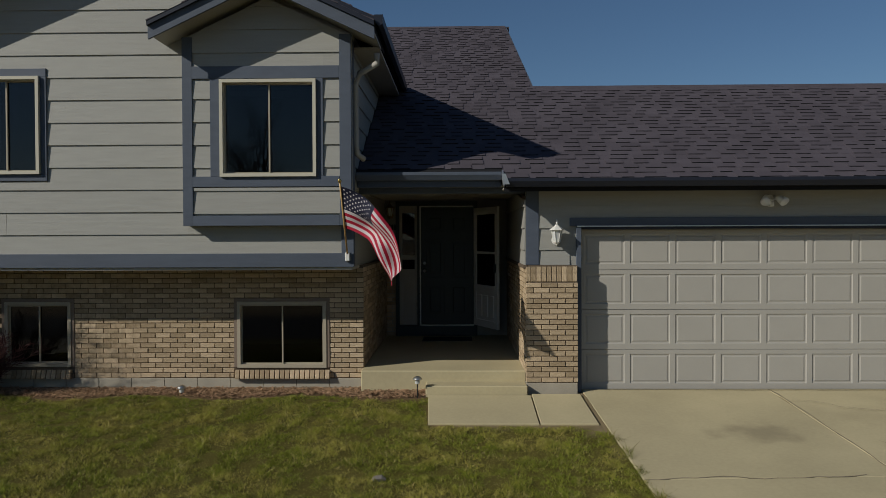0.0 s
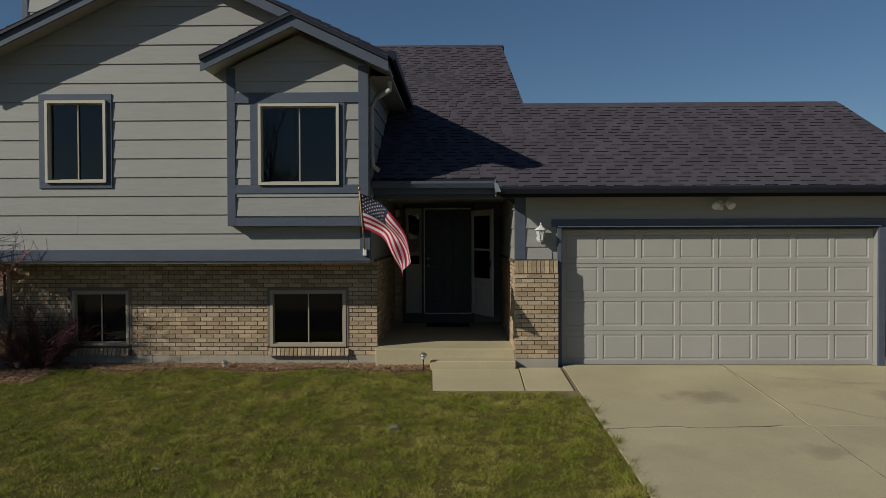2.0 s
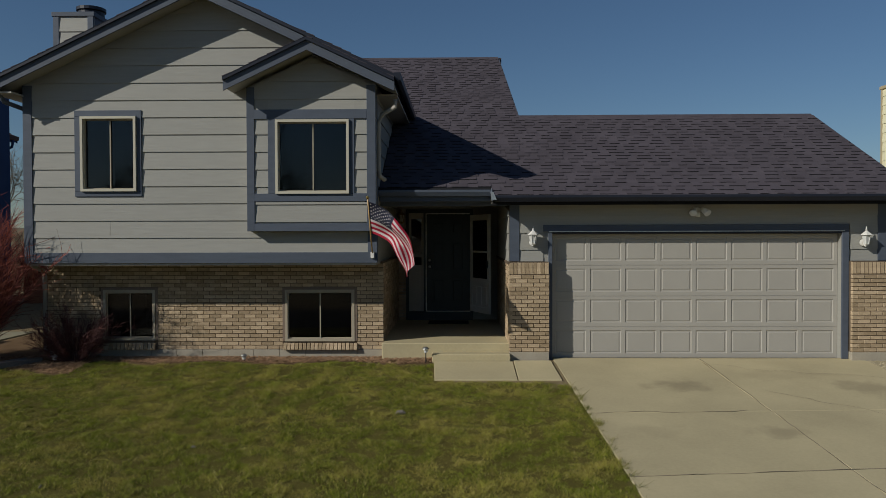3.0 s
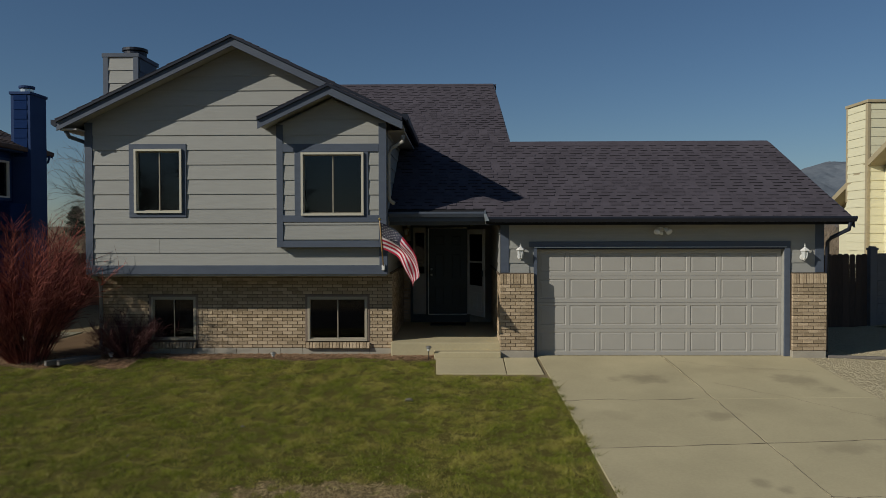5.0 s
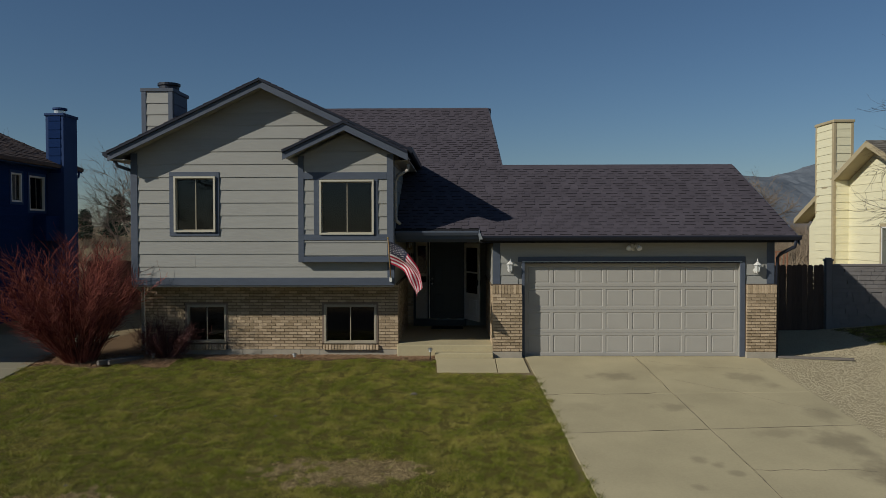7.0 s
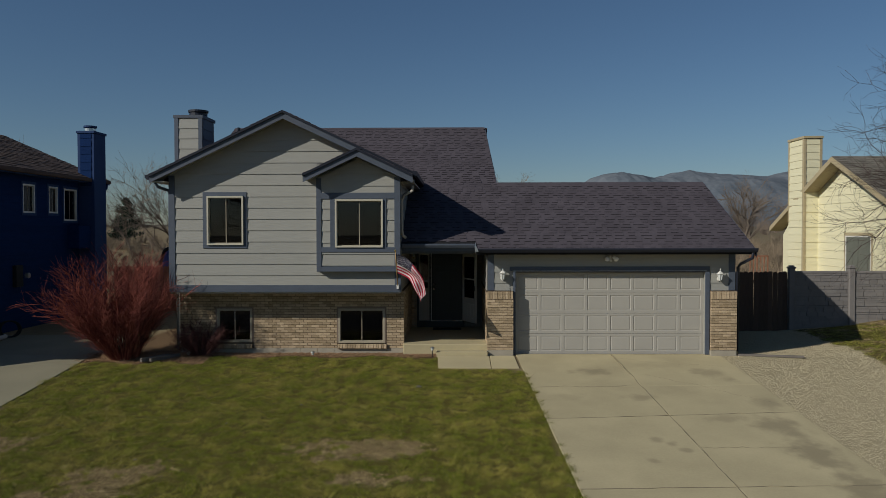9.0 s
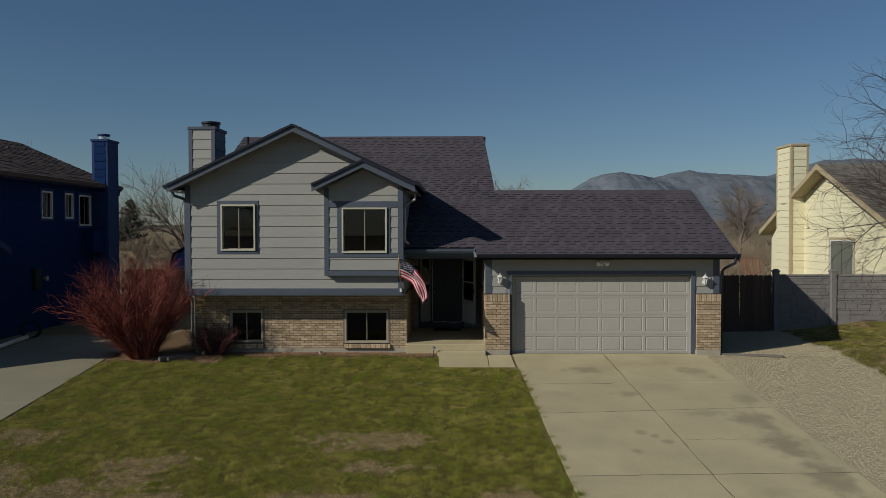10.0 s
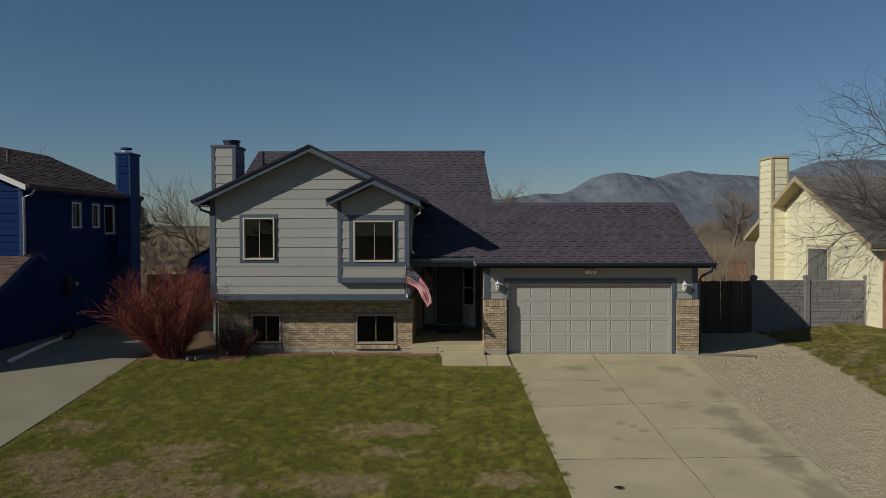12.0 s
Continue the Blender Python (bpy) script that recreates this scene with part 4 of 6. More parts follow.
def build_flag():
    flag = thing("flag", "striped flag with starred navy corner on a slanted pole", "flag", (-0.93, -0.5, 1.78))
    top, low = Vector((-0.02, -0.42, 0.86)), Vector((-0.005, -0.16, 0.36))
    part("pole", tube(bmesh.new(), [(0, 0, 0), (-0.024, -0.44, 0.9)], 0.011, 10), M_WOOD_POLE, flag, "thin varnished pole", True)
    part("finial", tube(bmesh.new(), [(-0.024, -0.44, 0.9), (-0.025, -0.445, 0.91), (-0.025, -0.455, 0.93), (-0.026, -0.465, 0.95)], [0.012, 0.022, 0.022, 0.005], 12), M_BRASS, flag, "gilt finial", True)
    part("bracket", boxes((-0.03, 0.03, -0.03, 0.02, -0.05, 0.06), bevel=0.008), M_WHITE, flag, "white pole bracket")
    cols, rows, mats = 48, 26, [M_RED, M_FLAG_WHITE, M_NAVY]

    def spot(u, v):
        """The cloth droops more towards its fly end and gathers into pleats."""
        bend = radians(24 + 42 * u)
        run = Vector((math.cos(bend * 0.78), -0.36, -math.sin(bend * 0.78))).normalized() * (1.2 * u)
        across = (low - top) * v * (1 - 0.3 * u) + Vector((-0.2, 0, 0.03)) * (v - 0.35) * u
        pleat = 0.075 * math.sin(v * 8.5 + u * 5.5) * min(1, u * 2.2) + 0.05 * math.sin(u * 10 - v * 2)  * min(1, u * 3)
        return top + run + across + Vector((0.25 * pleat, pleat, 0.02 * math.sin(u * 11 + v * 3) * u))
    bm = bmesh.new()
    grid = [[bm.verts.new(spot(c / cols, r / rows)) for c in range(cols + 1)] for r in range(rows + 1)]
    for r in range(rows):
        for c in range(cols):
            f = bm.faces.new((grid[r][c], grid[r][c + 1], grid[r + 1][c + 1], grid[r + 1][c]))
            f.material_index = 2 if (r < 14 and c < 0.4 * cols) else (r // 2) % 2
    cloth = part("cloth", bm, mats, flag, "red, white and navy cloth", True)
    bm = bmesh.new()
    for r in range(9):
        for c in range(6 if r % 2 == 0 else 5):
            u, v = 0.035 + (c + 0.5 * (r % 2)) * 0.064, (0.055 + r * 0.0535)
            mid, du, dv = spot(u, v), (spot(u + 0.01, v) - spot(u, v)).normalized(), (spot(u, v + 0.01) - spot(u, v)).normalized()
            n = du.cross(dv).normalized()
            n = n if n.y < 0 else -n
            ring = [bm.verts.new(mid + n * 0.003 + (0.015 if k % 2 == 0 else 0.0065) * (math.sin(k * math.pi / 5) * du - math.cos(k * math.pi / 5) * dv)) for k in range(10)]
            bm.faces.new(ring)
    tagged(part("stars", bm, M_FLAG_WHITE, cloth), kind="stuff")
    return flag


build_flag()


def build_lantern(name, at, mat, label, group):
    lamp = thing(name, label, "lamp", at, group)
    part("backplate", tube(bmesh.new(), [(0, 0.10, -0.07), (0, 0.085, -0.07), (0, 0.075, -0.07)], [0.06, 0.06, 0.03], 14), mat, lamp)
    part("arm", tube(bmesh.new(), [(0, 0.09, -0.07), (0, 0.05, -0.12), (0, 0.01, -0.13), (0, 0, -0.10)], 0.011, 8), mat, lamp, smooth=True)
    part("base", tube(bmesh.new(), [(0, 0, -0.115), (0, 0, -0.10), (0, 0, -0.085)], [0.015, 0.035, 0.042], 6), mat, lamp)
    part("glass_shade", tube(bmesh.new(), [(0, 0, -0.085), (0, 0, 0.06)], [0.036, 0.066], 6), M_FROST, lamp, "clear bevelled glass")
    for k in range(6):
        a = k * math.tau / 6
        part("cage_bar", tube(bmesh.new(), [(0.04 * math.cos(a), 0.04 * math.sin(a), -0.09), (0.071 * math.cos(a), 0.071 * math.sin(a), 0.065)], 0.006, 5), mat, lamp)
    part("hood", tube(bmesh.new(), [(0, 0, 0.058), (0, 0, 0.07), (0, 0, 0.115), (0, 0, 0.13)], [0.098, 0.09, 0.03, 0.02], 6), mat, lamp)
    part("finial", tube(bmesh.new(), [(0, 0, 0.13), (0, 0, 0.15), (0, 0, 0.165), (0, 0, 0.2)], [0.008, 0.016, 0.01, 0.003], 8), mat, lamp, smooth=True)
    return lamp


M_FROST = material("lamp_glass", (0.55, 0.56, 0.54), 0.15, 0.05, 5, 30, 0.0, spec=0.6)
lantern = build_lantern("wall_lantern", (1.72, -0.2, 2.05), M_WHITE, "white coach lantern on the wall beside the garage door", "garage lanterns")
copy_thing(lantern, pose(7.21, -0.2, 2.03))
M_DULL_BRASS = material("aged_brass", (0.22, 0.15, 0.06), 0.4, 0.2, 8, 60, 0.0, metal=0.7)
build_lantern("entry_lantern", (-0.76, 3.48, 2.48), M_DULL_BRASS, "small brass lantern in the shaded entry", "")
flood = thing("floodlight", "white twin-head security floodlight under the eave", "floodlight", (4.46, -0.09, 2.5))
part("junction_plate", tube(bmesh.new(), [(0, 0.005, 0), (0, -0.025, 0)], 0.055, 14), M_WHITE, flood)
for s in (-1, 1):
    part("arm", tube(bmesh.new(), [(0.02 * s, -0.02, 0), (0.055 * s, -0.07, -0.005), (0.075 * s, -0.09, -0.01)], 0.011, 8), M_WHITE, flood)
    part("lamp_head", tube(bmesh.new(), [(0.06 * s, -0.07, 0.03), (0.085 * s, -0.12, 0.0), (0.12 * s, -0.19, -0.045), (0.122 * s, -0.195, -0.05)], [0.026, 0.045, 0.062, 0.058], 14), M_WHITE, flood, smooth=True)
part("sensor", boxes((-0.03, 0.03, -0.1, -0.03, -0.1, -0.035), bevel=0.01), M_WHITE, flood)
plate = thing("number_plaque", "small dark bars on the entry wall", "sign", (-0.74, 3.585, 2.2))
for k in range(4):
    part("bar", boxes((-0.1 + k * 0.05, -0.068 + k * 0.05, -0.012, 0, -0.05, 0.05)), M_BLACK, plate)
mat_thing = thing("doormat", "dark rubber doormat on the porch floor", "mat", (0.26, 3.05, 0.27))
part("mat", boxes((-0.42, 0.42, -0.25, 0.25, 0, 0.014), bevel=0.005), M_BLACK, mat_thing)

# ---- garden pieces ----


def build_path_light(at):
    p = thing("path_light", "small white-domed path light on a stake in the mulch", "path light", at, "path lights")
    part("stake", tube(bmesh.new(), [(0, 0, -0.1), (0, 0, 0.16)], 0.009, 8), M_BLACK, p)
    part("lens", tube(bmesh.new(), [(0, 0, 0.15), (0, 0, 0.2)], [0.03, 0.036], 12), M_FROST, p)
    part("dome", tube(bmesh.new(), [(0, 0, 0.2), (0, 0, 0.215), (0, 0, 0.235), (0, 0, 0.245)], [0.06, 0.055, 0.035, 0.01], 14), M_STEEL, p, smooth=True)
    return p


path_light = build_path_light((-6.25, -0.42, -0.1))
copy_thing(path_light, pose(-3.12, -0.28, -0.11))
copy_thing(path_light, pose(-0.07, -0.38, 0.02))
M_TIMBER = material("weathered_timber", (0.17, 0.15, 0.13), 0.9, 0.3, 4, 50, 0.5, stretch=(8, 1, 8))
for k, (x, y, a) in enumerate(((-7.0, -0.68, 58), (-6.78, -0.62, 55))):
    t = tagged(mesh_object("garden_timber", boxes((-0.42, 0.42, -0.045, 0.045, -0.03, 0.07), bevel=0.012), M_TIMBER), "weathered grey landscape timber lying in the mulch", "timber", "garden timbers")
    t.matrix_world = pose(x, y, 0.0, 0, 0, a)
plank = tagged(mesh_object("plank", boxes((-0.78, 0.78, -0.06, 0.06, 0, 0.05), bevel=0.01), M_TIMBER), "long dark edging plank on the gravel", "plank")
plank.matrix_world = pose(8.45, -0.3, 0.0, 0, 0, -12)
rock = tagged(mesh_object("stone", tube(bmesh.new(), [(-0.06, 0, 0.02), (-0.04, 0.0, 0.025), (0.03, 0.01, 0.03), (0.07, 0.0, 0.02)], [0.008, 0.028, 0.034, 0.01], 7), M_TIMBER), "small grey stone lying on the lawn", "stone")
rock.location = (-0.3, -2.92, drive_z(-0.3, -2.92))

for x, y in ((-2.64, -4.1), (-3.85, -5.2), (-4.87, -6.95)):
    chip = copy_thing(rock, pose(x, y, drive_z(x, y), 0, 0, 70 * x) @ Matrix.Diagonal((0.5, 0.4, 0.5, 1)))
cover = thing("valve_cover", "small round dark iron cover set in the driveway", "cover", (3.37, -9.28, drive_z(3.37, -9.28) + 0.02))
part("ring", tube(bmesh.new(), [(0, 0, -0.01), (0, 0, 0.011)], 0.095, 20), M_BROWN_TRIM, cover)
part("lid", tube(bmesh.new(), [(0, 0, 0.008), (0, 0, 0.016)], 0.075, 20), M_BLACK, cover)

# ---- plants ----
M_BARK = material("grey_bark", (0.16, 0.125, 0.095), 0.9, 0.3, 6, 40, 0.4)
M_DARK_BARK = material("dark_bark", (0.085, 0.062, 0.052), 0.9, 0.3, 6, 40, 0.4)
M_RED_TWIG = material("red_twigs", (0.095, 0.013, 0.022), 0.8, 0.55, 3, 40, 0.1, thing=0.7, island=0.9, hue=(0.235, 0.075, 0.052), spec=0.15)
M_DARK_TWIG = material("dark_twigs", (0.09, 0.034, 0.03), 0.8, 0.4, 3, 40, 0.1, island=0.8)
M_DRY_TWIG = material("dry_scrub", (0.20, 0.155, 0.105), 0.9, 0.35, 0.5, 20, 0.1, island=0.7)
M_NEEDLES = material("pine_needles", (0.025, 0.045, 0.025), 0.9, 0.4, 2, 30, 0.2, island=0.6)


class Sticks:
    """Gathers thin tapered bars into one mesh."""

    def __init__(self):
        self.v, self.f = [], []

    def add(self, p, q, r0, r1, sides=3):
        d = (q - p)
        if d.length < 1e-5:
            return
        d.normalize()
        a = d.cross(Vector((0.37, 0.81, 0.45))).normalized()
        b = d.cross(a)
        i = len(self.v)
        for c, r in ((p, r0), (q, r1)):
            for k in range(sides):
                t = k * math.tau / sides
                self.v.append(c + (math.cos(t) * r) * a + (math.sin(t) * r) * b)
        for k in range(sides):
            n = (k + 1) % sides
            self.f.append((i + k, i + n, i + sides + n, i + sides + k))

    def done(self, name, mat, parent, label=""):
        d = bpy.data.meshes.new(name)
        d.from_pydata(self.v, [], self.f)
        d.materials.append(mat)
        ob = new(name, d)
        ob.parent = parent
        return tagged(ob, label)


def turned(d, rng, amount, lift=0.0):
    v = Vector((rng.gauss(0, 1), rng.gauss(0, 1), rng.gauss(0, 1)))
    v -= v.project(d)
    out = (d + v.normalized() * amount + Vector((0, 0, lift))).normalized()
    return out


def bare_tree(at, height, seed, label, lean=(0, 0), spread=0.75, levels=5, start=0.22, group="", girth=0.02, bark=None):
    bark = bark or M_BARK
    rng = random.Random(seed)
    tree = thing("bare_tree", label, "tree", at, group)
    trunk, limbs = Sticks(), Sticks()

    def grow(p, d, length, r, level):
        store = trunk if level == 0 else limbs
        steps = 4 if level < 3 else 3
        knots = [(p, d)]
        for s in range(steps):
            d = turned(d, rng, 0.16 + 0.05 * level, 0.03 if level < 3 else -0.01)
            q = p + d * (length / steps)
            ra, rb = r * (1 - 0.5 * s / steps), r * (1 - 0.5 * (s + 1) / steps)
            store.add(p, q, ra, rb, 7 if level == 0 else 5 if level < 3 else 3)
            p = q
            knots.append((p, d))
        if level >= levels:
            return
        kids = {0: 5, 1: 5, 2: 5, 3: 4, 4: 3}.get(level, 3)
        for k in range(kids):
            kp, kd = knots[min(steps, 1 + int(rng.random() * steps) if level else max(2, steps - k // 2))]
            nd = turned(kd, rng, spread * rng.uniform(0.6, 1.25), 0.06)
            if level == 0:
                nd = (nd + Vector((lean[0], lean[1], 0)) * 0.35).normalized()
            grow(kp, nd, length * rng.uniform(0.55, 0.82) * (1.15 if level == 0 else 1), r * (0.58 if level else 0.45) * rng.uniform(0.8, 1), level + 1)
        if level:
            grow(p, d, length * 0.6, r * 0.5, level + 1)
    grow(Vector((0, 0, -0.2)), Vector((lean[0] * 0.12, lean[1] * 0.12, 1)).normalized(), height * start * 1.4, height * girth, 0)
    trunk.done("trunk", bark, tree)
    limbs.done("crown", bark, tree, "leafless branches and twigs")
    return tree


def twig_bush(name, at, width, height, stems, seed, mat, label, category="shrub", thick=0.008, twigs=6, group="", spread=1.0, lop=1.0):
    rng = random.Random(seed)
    bush = thing(name, label, category, at, group)
    for _ in range(stems):
        st = Sticks()
        a, out = rng.uniform(0, math.tau), rng.random() ** 0.6
        side = Vector((math.cos(a), math.sin(a), 0))
        base = side * 0.13 * width * rng.random() + Vector((0, 0, -0.03))
        low = 1.7 if rng.random() < 0.1 else 1.0
        d = (side * out * spread * low * (lop if side.x > 0 else 1.0) + Vector((0, 0, 1))).normalized()
        length = height * rng.uniform(0.6, 1.04) * (1 - 0.1 * out) / low ** 0.7
        p, r = base, thick * rng.uniform(0.6, 1.3)
        for s in range(6):
            d = (d + Vector((rng.gauss(0, 0.1), rng.gauss(0, 0.1), 0.05 - 0.03 * out)) + side * 0.02).normalized()
            q = p + d * length / 6
            st.add(p, q, r * (1 - 0.13 * s), r * (0.87 - 0.13 * s))
            for _k in range((0, 3)[s] if s < 2 else twigs):
                w = p.lerp(q, rng.random())
                td = turned(d, rng, rng.uniform(0.4, 1.3), 0.1)
                for bit, thin in ((0.1, 0.5), (0.08, 0.36)):
                    e = w + td * length * bit * rng.uniform(0.5, 1.3)
                    st.add(w, e, r * thin, r * (thin - 0.12))
                    w, td = e, turned(td, rng, 0.4, 0.1)
            p = q
        st.done("stem", mat, bush)
    return bush


twig_bush("red_twig_shrub", (-7.85, -0.5, 0.0), 2.7, 2.75, 270, 4, M_RED_TWIG, "large leafless red-twig dogwood at the house corner", thick=0.009, twigs=8, spread=1.08, lop=0.52)
twig_bush("small_shrub", (-6.0, -0.25, 0.0), 1.2, 1.1, 130, 8, M_DARK_TWIG, "small bare dark shrub against the brick wall", thick=0.0065, twigs=6, spread=1.25)
bare_tree((19.2, 1.4, 0.1), 11.4, 12, "spreading bare tree beside the yellow house", lean=(-0.9, -0.1), spread=0.9, girth=0.014, levels=5, bark=M_DARK_BARK)
bare_tree((30.7, 62, 0.4), 11.5, 31, "bare tree in the dry field behind the houses", levels=4)
bare_tree((6.0, 64, 0.4), 11.5, 32, "bare tree in the dry field behind the houses", levels=4)
bare_tree((-13.6, 20.5, 0.0), 7.6, 33, "bare tree behind the back fence", levels=4, spread=0.5, girth=0.013, start=0.3)
bare_tree((-33.6, 44, 0.5), 12.5, 34, "bare tree in the dry field behind the houses", levels=4)
bare_tree((-29.2, 50, 1.0), 7.6, 35, "bare tree in the dry field behind the houses", levels=4, spread=0.45, girth=0.012)
bare_tree((37, 75, 0.6), 9, 36, "bare tree in the dry field behind the houses", levels=4)
bare_tree((-11, -35, -1.35), 14, 37, "bare street tree on the far side of the road", levels=4)
bare_tree((-24, -42, -1.35), 13, 38, "bare street tree on the far side of the road", levels=4)


def conifer(at, height, seed):
    rng = random.Random(seed)
    tree = thing("pine_tree", "dark green pine standing in the dry field", "tree", at, "field pines")
    t = Sticks()
    t.add(Vector((0, 0, -0.2)), Vector((0, 0, height * 0.95)), height * 0.03, 0.02, 6)
    t.done("trunk", M_BARK, tree)
    c = Sticks()
    for _ in range(60):
        h, a = rng.random(), rng.uniform(0, math.tau)
        reach = height * 0.36 * (1 - h) ** 0.6 * rng.uniform(0.5, 1.15)
        for _k in range(45):
            k = rng.random() ** 0.6
            p = Vector((math.cos(a) * reach * k + rng.gauss(0, 0.14), math.sin(a) * reach * k + rng.gauss(0, 0.14), height * (0.2 + 0.78 * h) + reach * 0.25 * k + rng.gauss(0, 0.12)))
            c.add(p, p + Vector((rng.gauss(0, 0.12), rng.gauss(0, 0.12), rng.uniform(0.05, 0.22))), 0.06, 0.015, 3)
    c.done("crown", M_NEEDLES, tree)
    return tree


for x, y, h, s in ((-35.0, 62, 5.2, 1), (-37.4, 66, 3.2, 2), (-39.4, 64, 3.6, 4)):
    conifer((x, y, float(ground_z(np.array(x), np.array(y)))), h, s)


def scrub(name, x0, x1, y0, y1, count, h0, h1, seed, mat, label):
    rng = random.Random(seed)
    st = Sticks()
    for _ in range(count):
        x, y = rng.uniform(x0, x1), rng.uniform(y0, y1)
        z = float(ground_z(np.array(x), np.array(y)))
        h = rng.uniform(h0, h1) * (0.6 + 0.6 * abs(noise.noise((x * 0.15, y * 0.1, 2))))
        for _k in range(26):
            a, o = rng.uniform(0, math.tau), rng.random()
            p = Vector((x + math.cos(a) * o * h * 0.2, y + math.sin(a) * o * h * 0.2, z - 0.05))
            d = Vector((math.cos(a) * o * 0.8, math.sin(a) * o * 0.8, 1)).normalized()
            q = p + d * h * rng.uniform(0.5, 1.0)
            st.add(p, q, 0.010 * h + 0.010, 0.008)
            for _j in range(2):
                w = p.lerp(q, rng.uniform(0.4, 1))
                st.add(w, w + turned(d, rng, 0.8) * h * 0.3, 0.012, 0.006)
    d = bpy.data.meshes.new(name)
    d.from_pydata(st.v, [], st.f)
    d.materials.append(mat)
    return tagged(new(name, d), label, "scrub", kind="stuff")


scrub("scrub", -60, -9, 22, 75, 480, 0.6, 2.0, 41, M_DRY_TWIG, "dry tan brush covering the field")
scrub("scrub", 8, 70, 20, 80, 1000, 1.2, 3.2, 42, M_DRY_TWIG, "dry grey-tan brush covering the field")

scrub("far_woods", -40, 330, 150, 420, 420, 4.0, 8.0, 43, M_BARK, "dark band of far bare trees below the mountains")

# ---- far mountains ----


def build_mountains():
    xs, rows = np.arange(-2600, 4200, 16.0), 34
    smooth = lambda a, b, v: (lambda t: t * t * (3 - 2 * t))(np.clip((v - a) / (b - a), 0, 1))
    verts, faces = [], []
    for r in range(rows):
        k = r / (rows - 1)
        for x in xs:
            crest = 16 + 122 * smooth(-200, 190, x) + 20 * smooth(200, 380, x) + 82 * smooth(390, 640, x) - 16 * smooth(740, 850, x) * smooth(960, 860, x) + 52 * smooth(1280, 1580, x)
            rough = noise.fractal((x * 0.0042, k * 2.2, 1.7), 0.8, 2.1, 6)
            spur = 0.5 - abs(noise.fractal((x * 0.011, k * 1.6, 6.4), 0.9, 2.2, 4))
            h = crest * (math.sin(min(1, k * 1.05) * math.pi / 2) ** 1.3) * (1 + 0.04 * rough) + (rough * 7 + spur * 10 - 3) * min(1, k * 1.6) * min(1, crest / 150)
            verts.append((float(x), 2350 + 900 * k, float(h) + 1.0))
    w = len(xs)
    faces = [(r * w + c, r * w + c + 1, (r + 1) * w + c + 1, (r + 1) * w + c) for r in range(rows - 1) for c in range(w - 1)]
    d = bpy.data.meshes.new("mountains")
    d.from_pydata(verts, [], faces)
    # Distance haze is mixed into the forest and rock colour.
    d.materials.append(material("mountain_forest_rock_haze", (0.098, 0.122, 0.152), 1.0, 0.22, 0.010, 0.06, 0.5, spec=0.0, hue=(0.155, 0.168, 0.185), step=6))
    return tagged(new("mountains", d), "forested mountain ridge in the distance, tinted hazy blue-grey", "mountains", kind="structure")


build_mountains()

# ---- neighbouring houses ----
M_BLUE = material("deep_blue_siding", (0.006, 0.023, 0.088), 0.8, 0.2, 2, 30, 0.3, thing=0.3, stretch=(1, 1, 8), spec=0.08)
M_BLUE_TRIM = material("slate_blue_trim", (0.030, 0.055, 0.135), 0.75, 0.15, 2, 30, 0.2, spec=0.1)
M_BROWN_ROOF = material("brown_shingle", (0.10, 0.066, 0.05), 0.9, 0.35, 1.2, 90, 0.4, island=0.6)
M_YELLOW = material("pale_yellow_siding", (0.72, 0.67, 0.45), 0.6, 0.08, 1.5, 30, 0.3, thing=0.25, stretch=(1, 1, 8))
M_YELLOW_TRIM = material("tan_trim", (0.40, 0.33, 0.20), 0.6, 0.15, 2, 30, 0.2)
M_GREY_ROOF = material("weathered_shingle", (0.16, 0.145, 0.12), 0.9, 0.25, 1.2, 90, 0.4, island=0.6)
M_CLEAR = glass_material("clear_glass", (0.8, 0.82, 0.82))
M_PANE_SHEET = material("pane_tone_sheet", (0.13, 0.135, 0.11), 0.8, 0.15, 4, 200, 0.2)
# Blue raised above the shed's own paint, in place of sun missing it.
M_SHED = material("sunlit_blue_shed", (0.045, 0.10, 0.36), 0.6, 0.12, 2, 30, 0.2)
M_RED_BOARD = material("red_brown_boards", (0.27, 0.125, 0.07), 0.8, 0.3, 3, 40, 0.4, stretch=(8, 8, 1))


def simple_roof(parent, corners, mat, seed, label="", wide=0.3, course=0.2):
    """A sloping deck with courses of shingles; corners run eave, eave, ridge, ridge."""
    deck = part("roof", slab(bmesh.new(), corners, (0, 0, -0.12)), mat, parent, label)
    a, b, c, d = (Vector(p) for p in corners)
    n = (b - a).cross(d - a).normalized()
    n = n if n.z > 0 else -n
    rng = random.Random(seed)
    verts, faces = [], []
    rows = int((d - a).length / course)
    for r in range(rows):
        k0, k1 = r / rows, min(1, (r + 1.1) / rows)
        l0, r0, l1, r1 = a.lerp(d, k0), b.lerp(c, k0), a.lerp(d, k1), b.lerp(c, k1)
        u = 0.0
        while u < 1:
            e = min(1, u + wide * rng.uniform(0.5, 1.4) / (r0 - l0).length)
            t = rng.choice((0.008, 0.02))
            i = len(verts)
            verts += [l0.lerp(r0, u) + n * t, l0.lerp(r0, e) + n * t, l1.lerp(r1, e) + n * 0.003, l1.lerp(r1, u) + n * 0.003, l0.lerp(r0, u), l0.lerp(r0, e)]
            faces += [(i, i + 1, i + 2, i + 3), (i + 4, i + 5, i + 1, i)]
            u = e
    m = bpy.data.meshes.new("shingles")
    m.from_pydata(verts, [], faces)
    m.materials.append(mat)
    ob = new("shingles", m)
    ob.parent = deck
    tagged(ob, kind="stuff")
    return deck


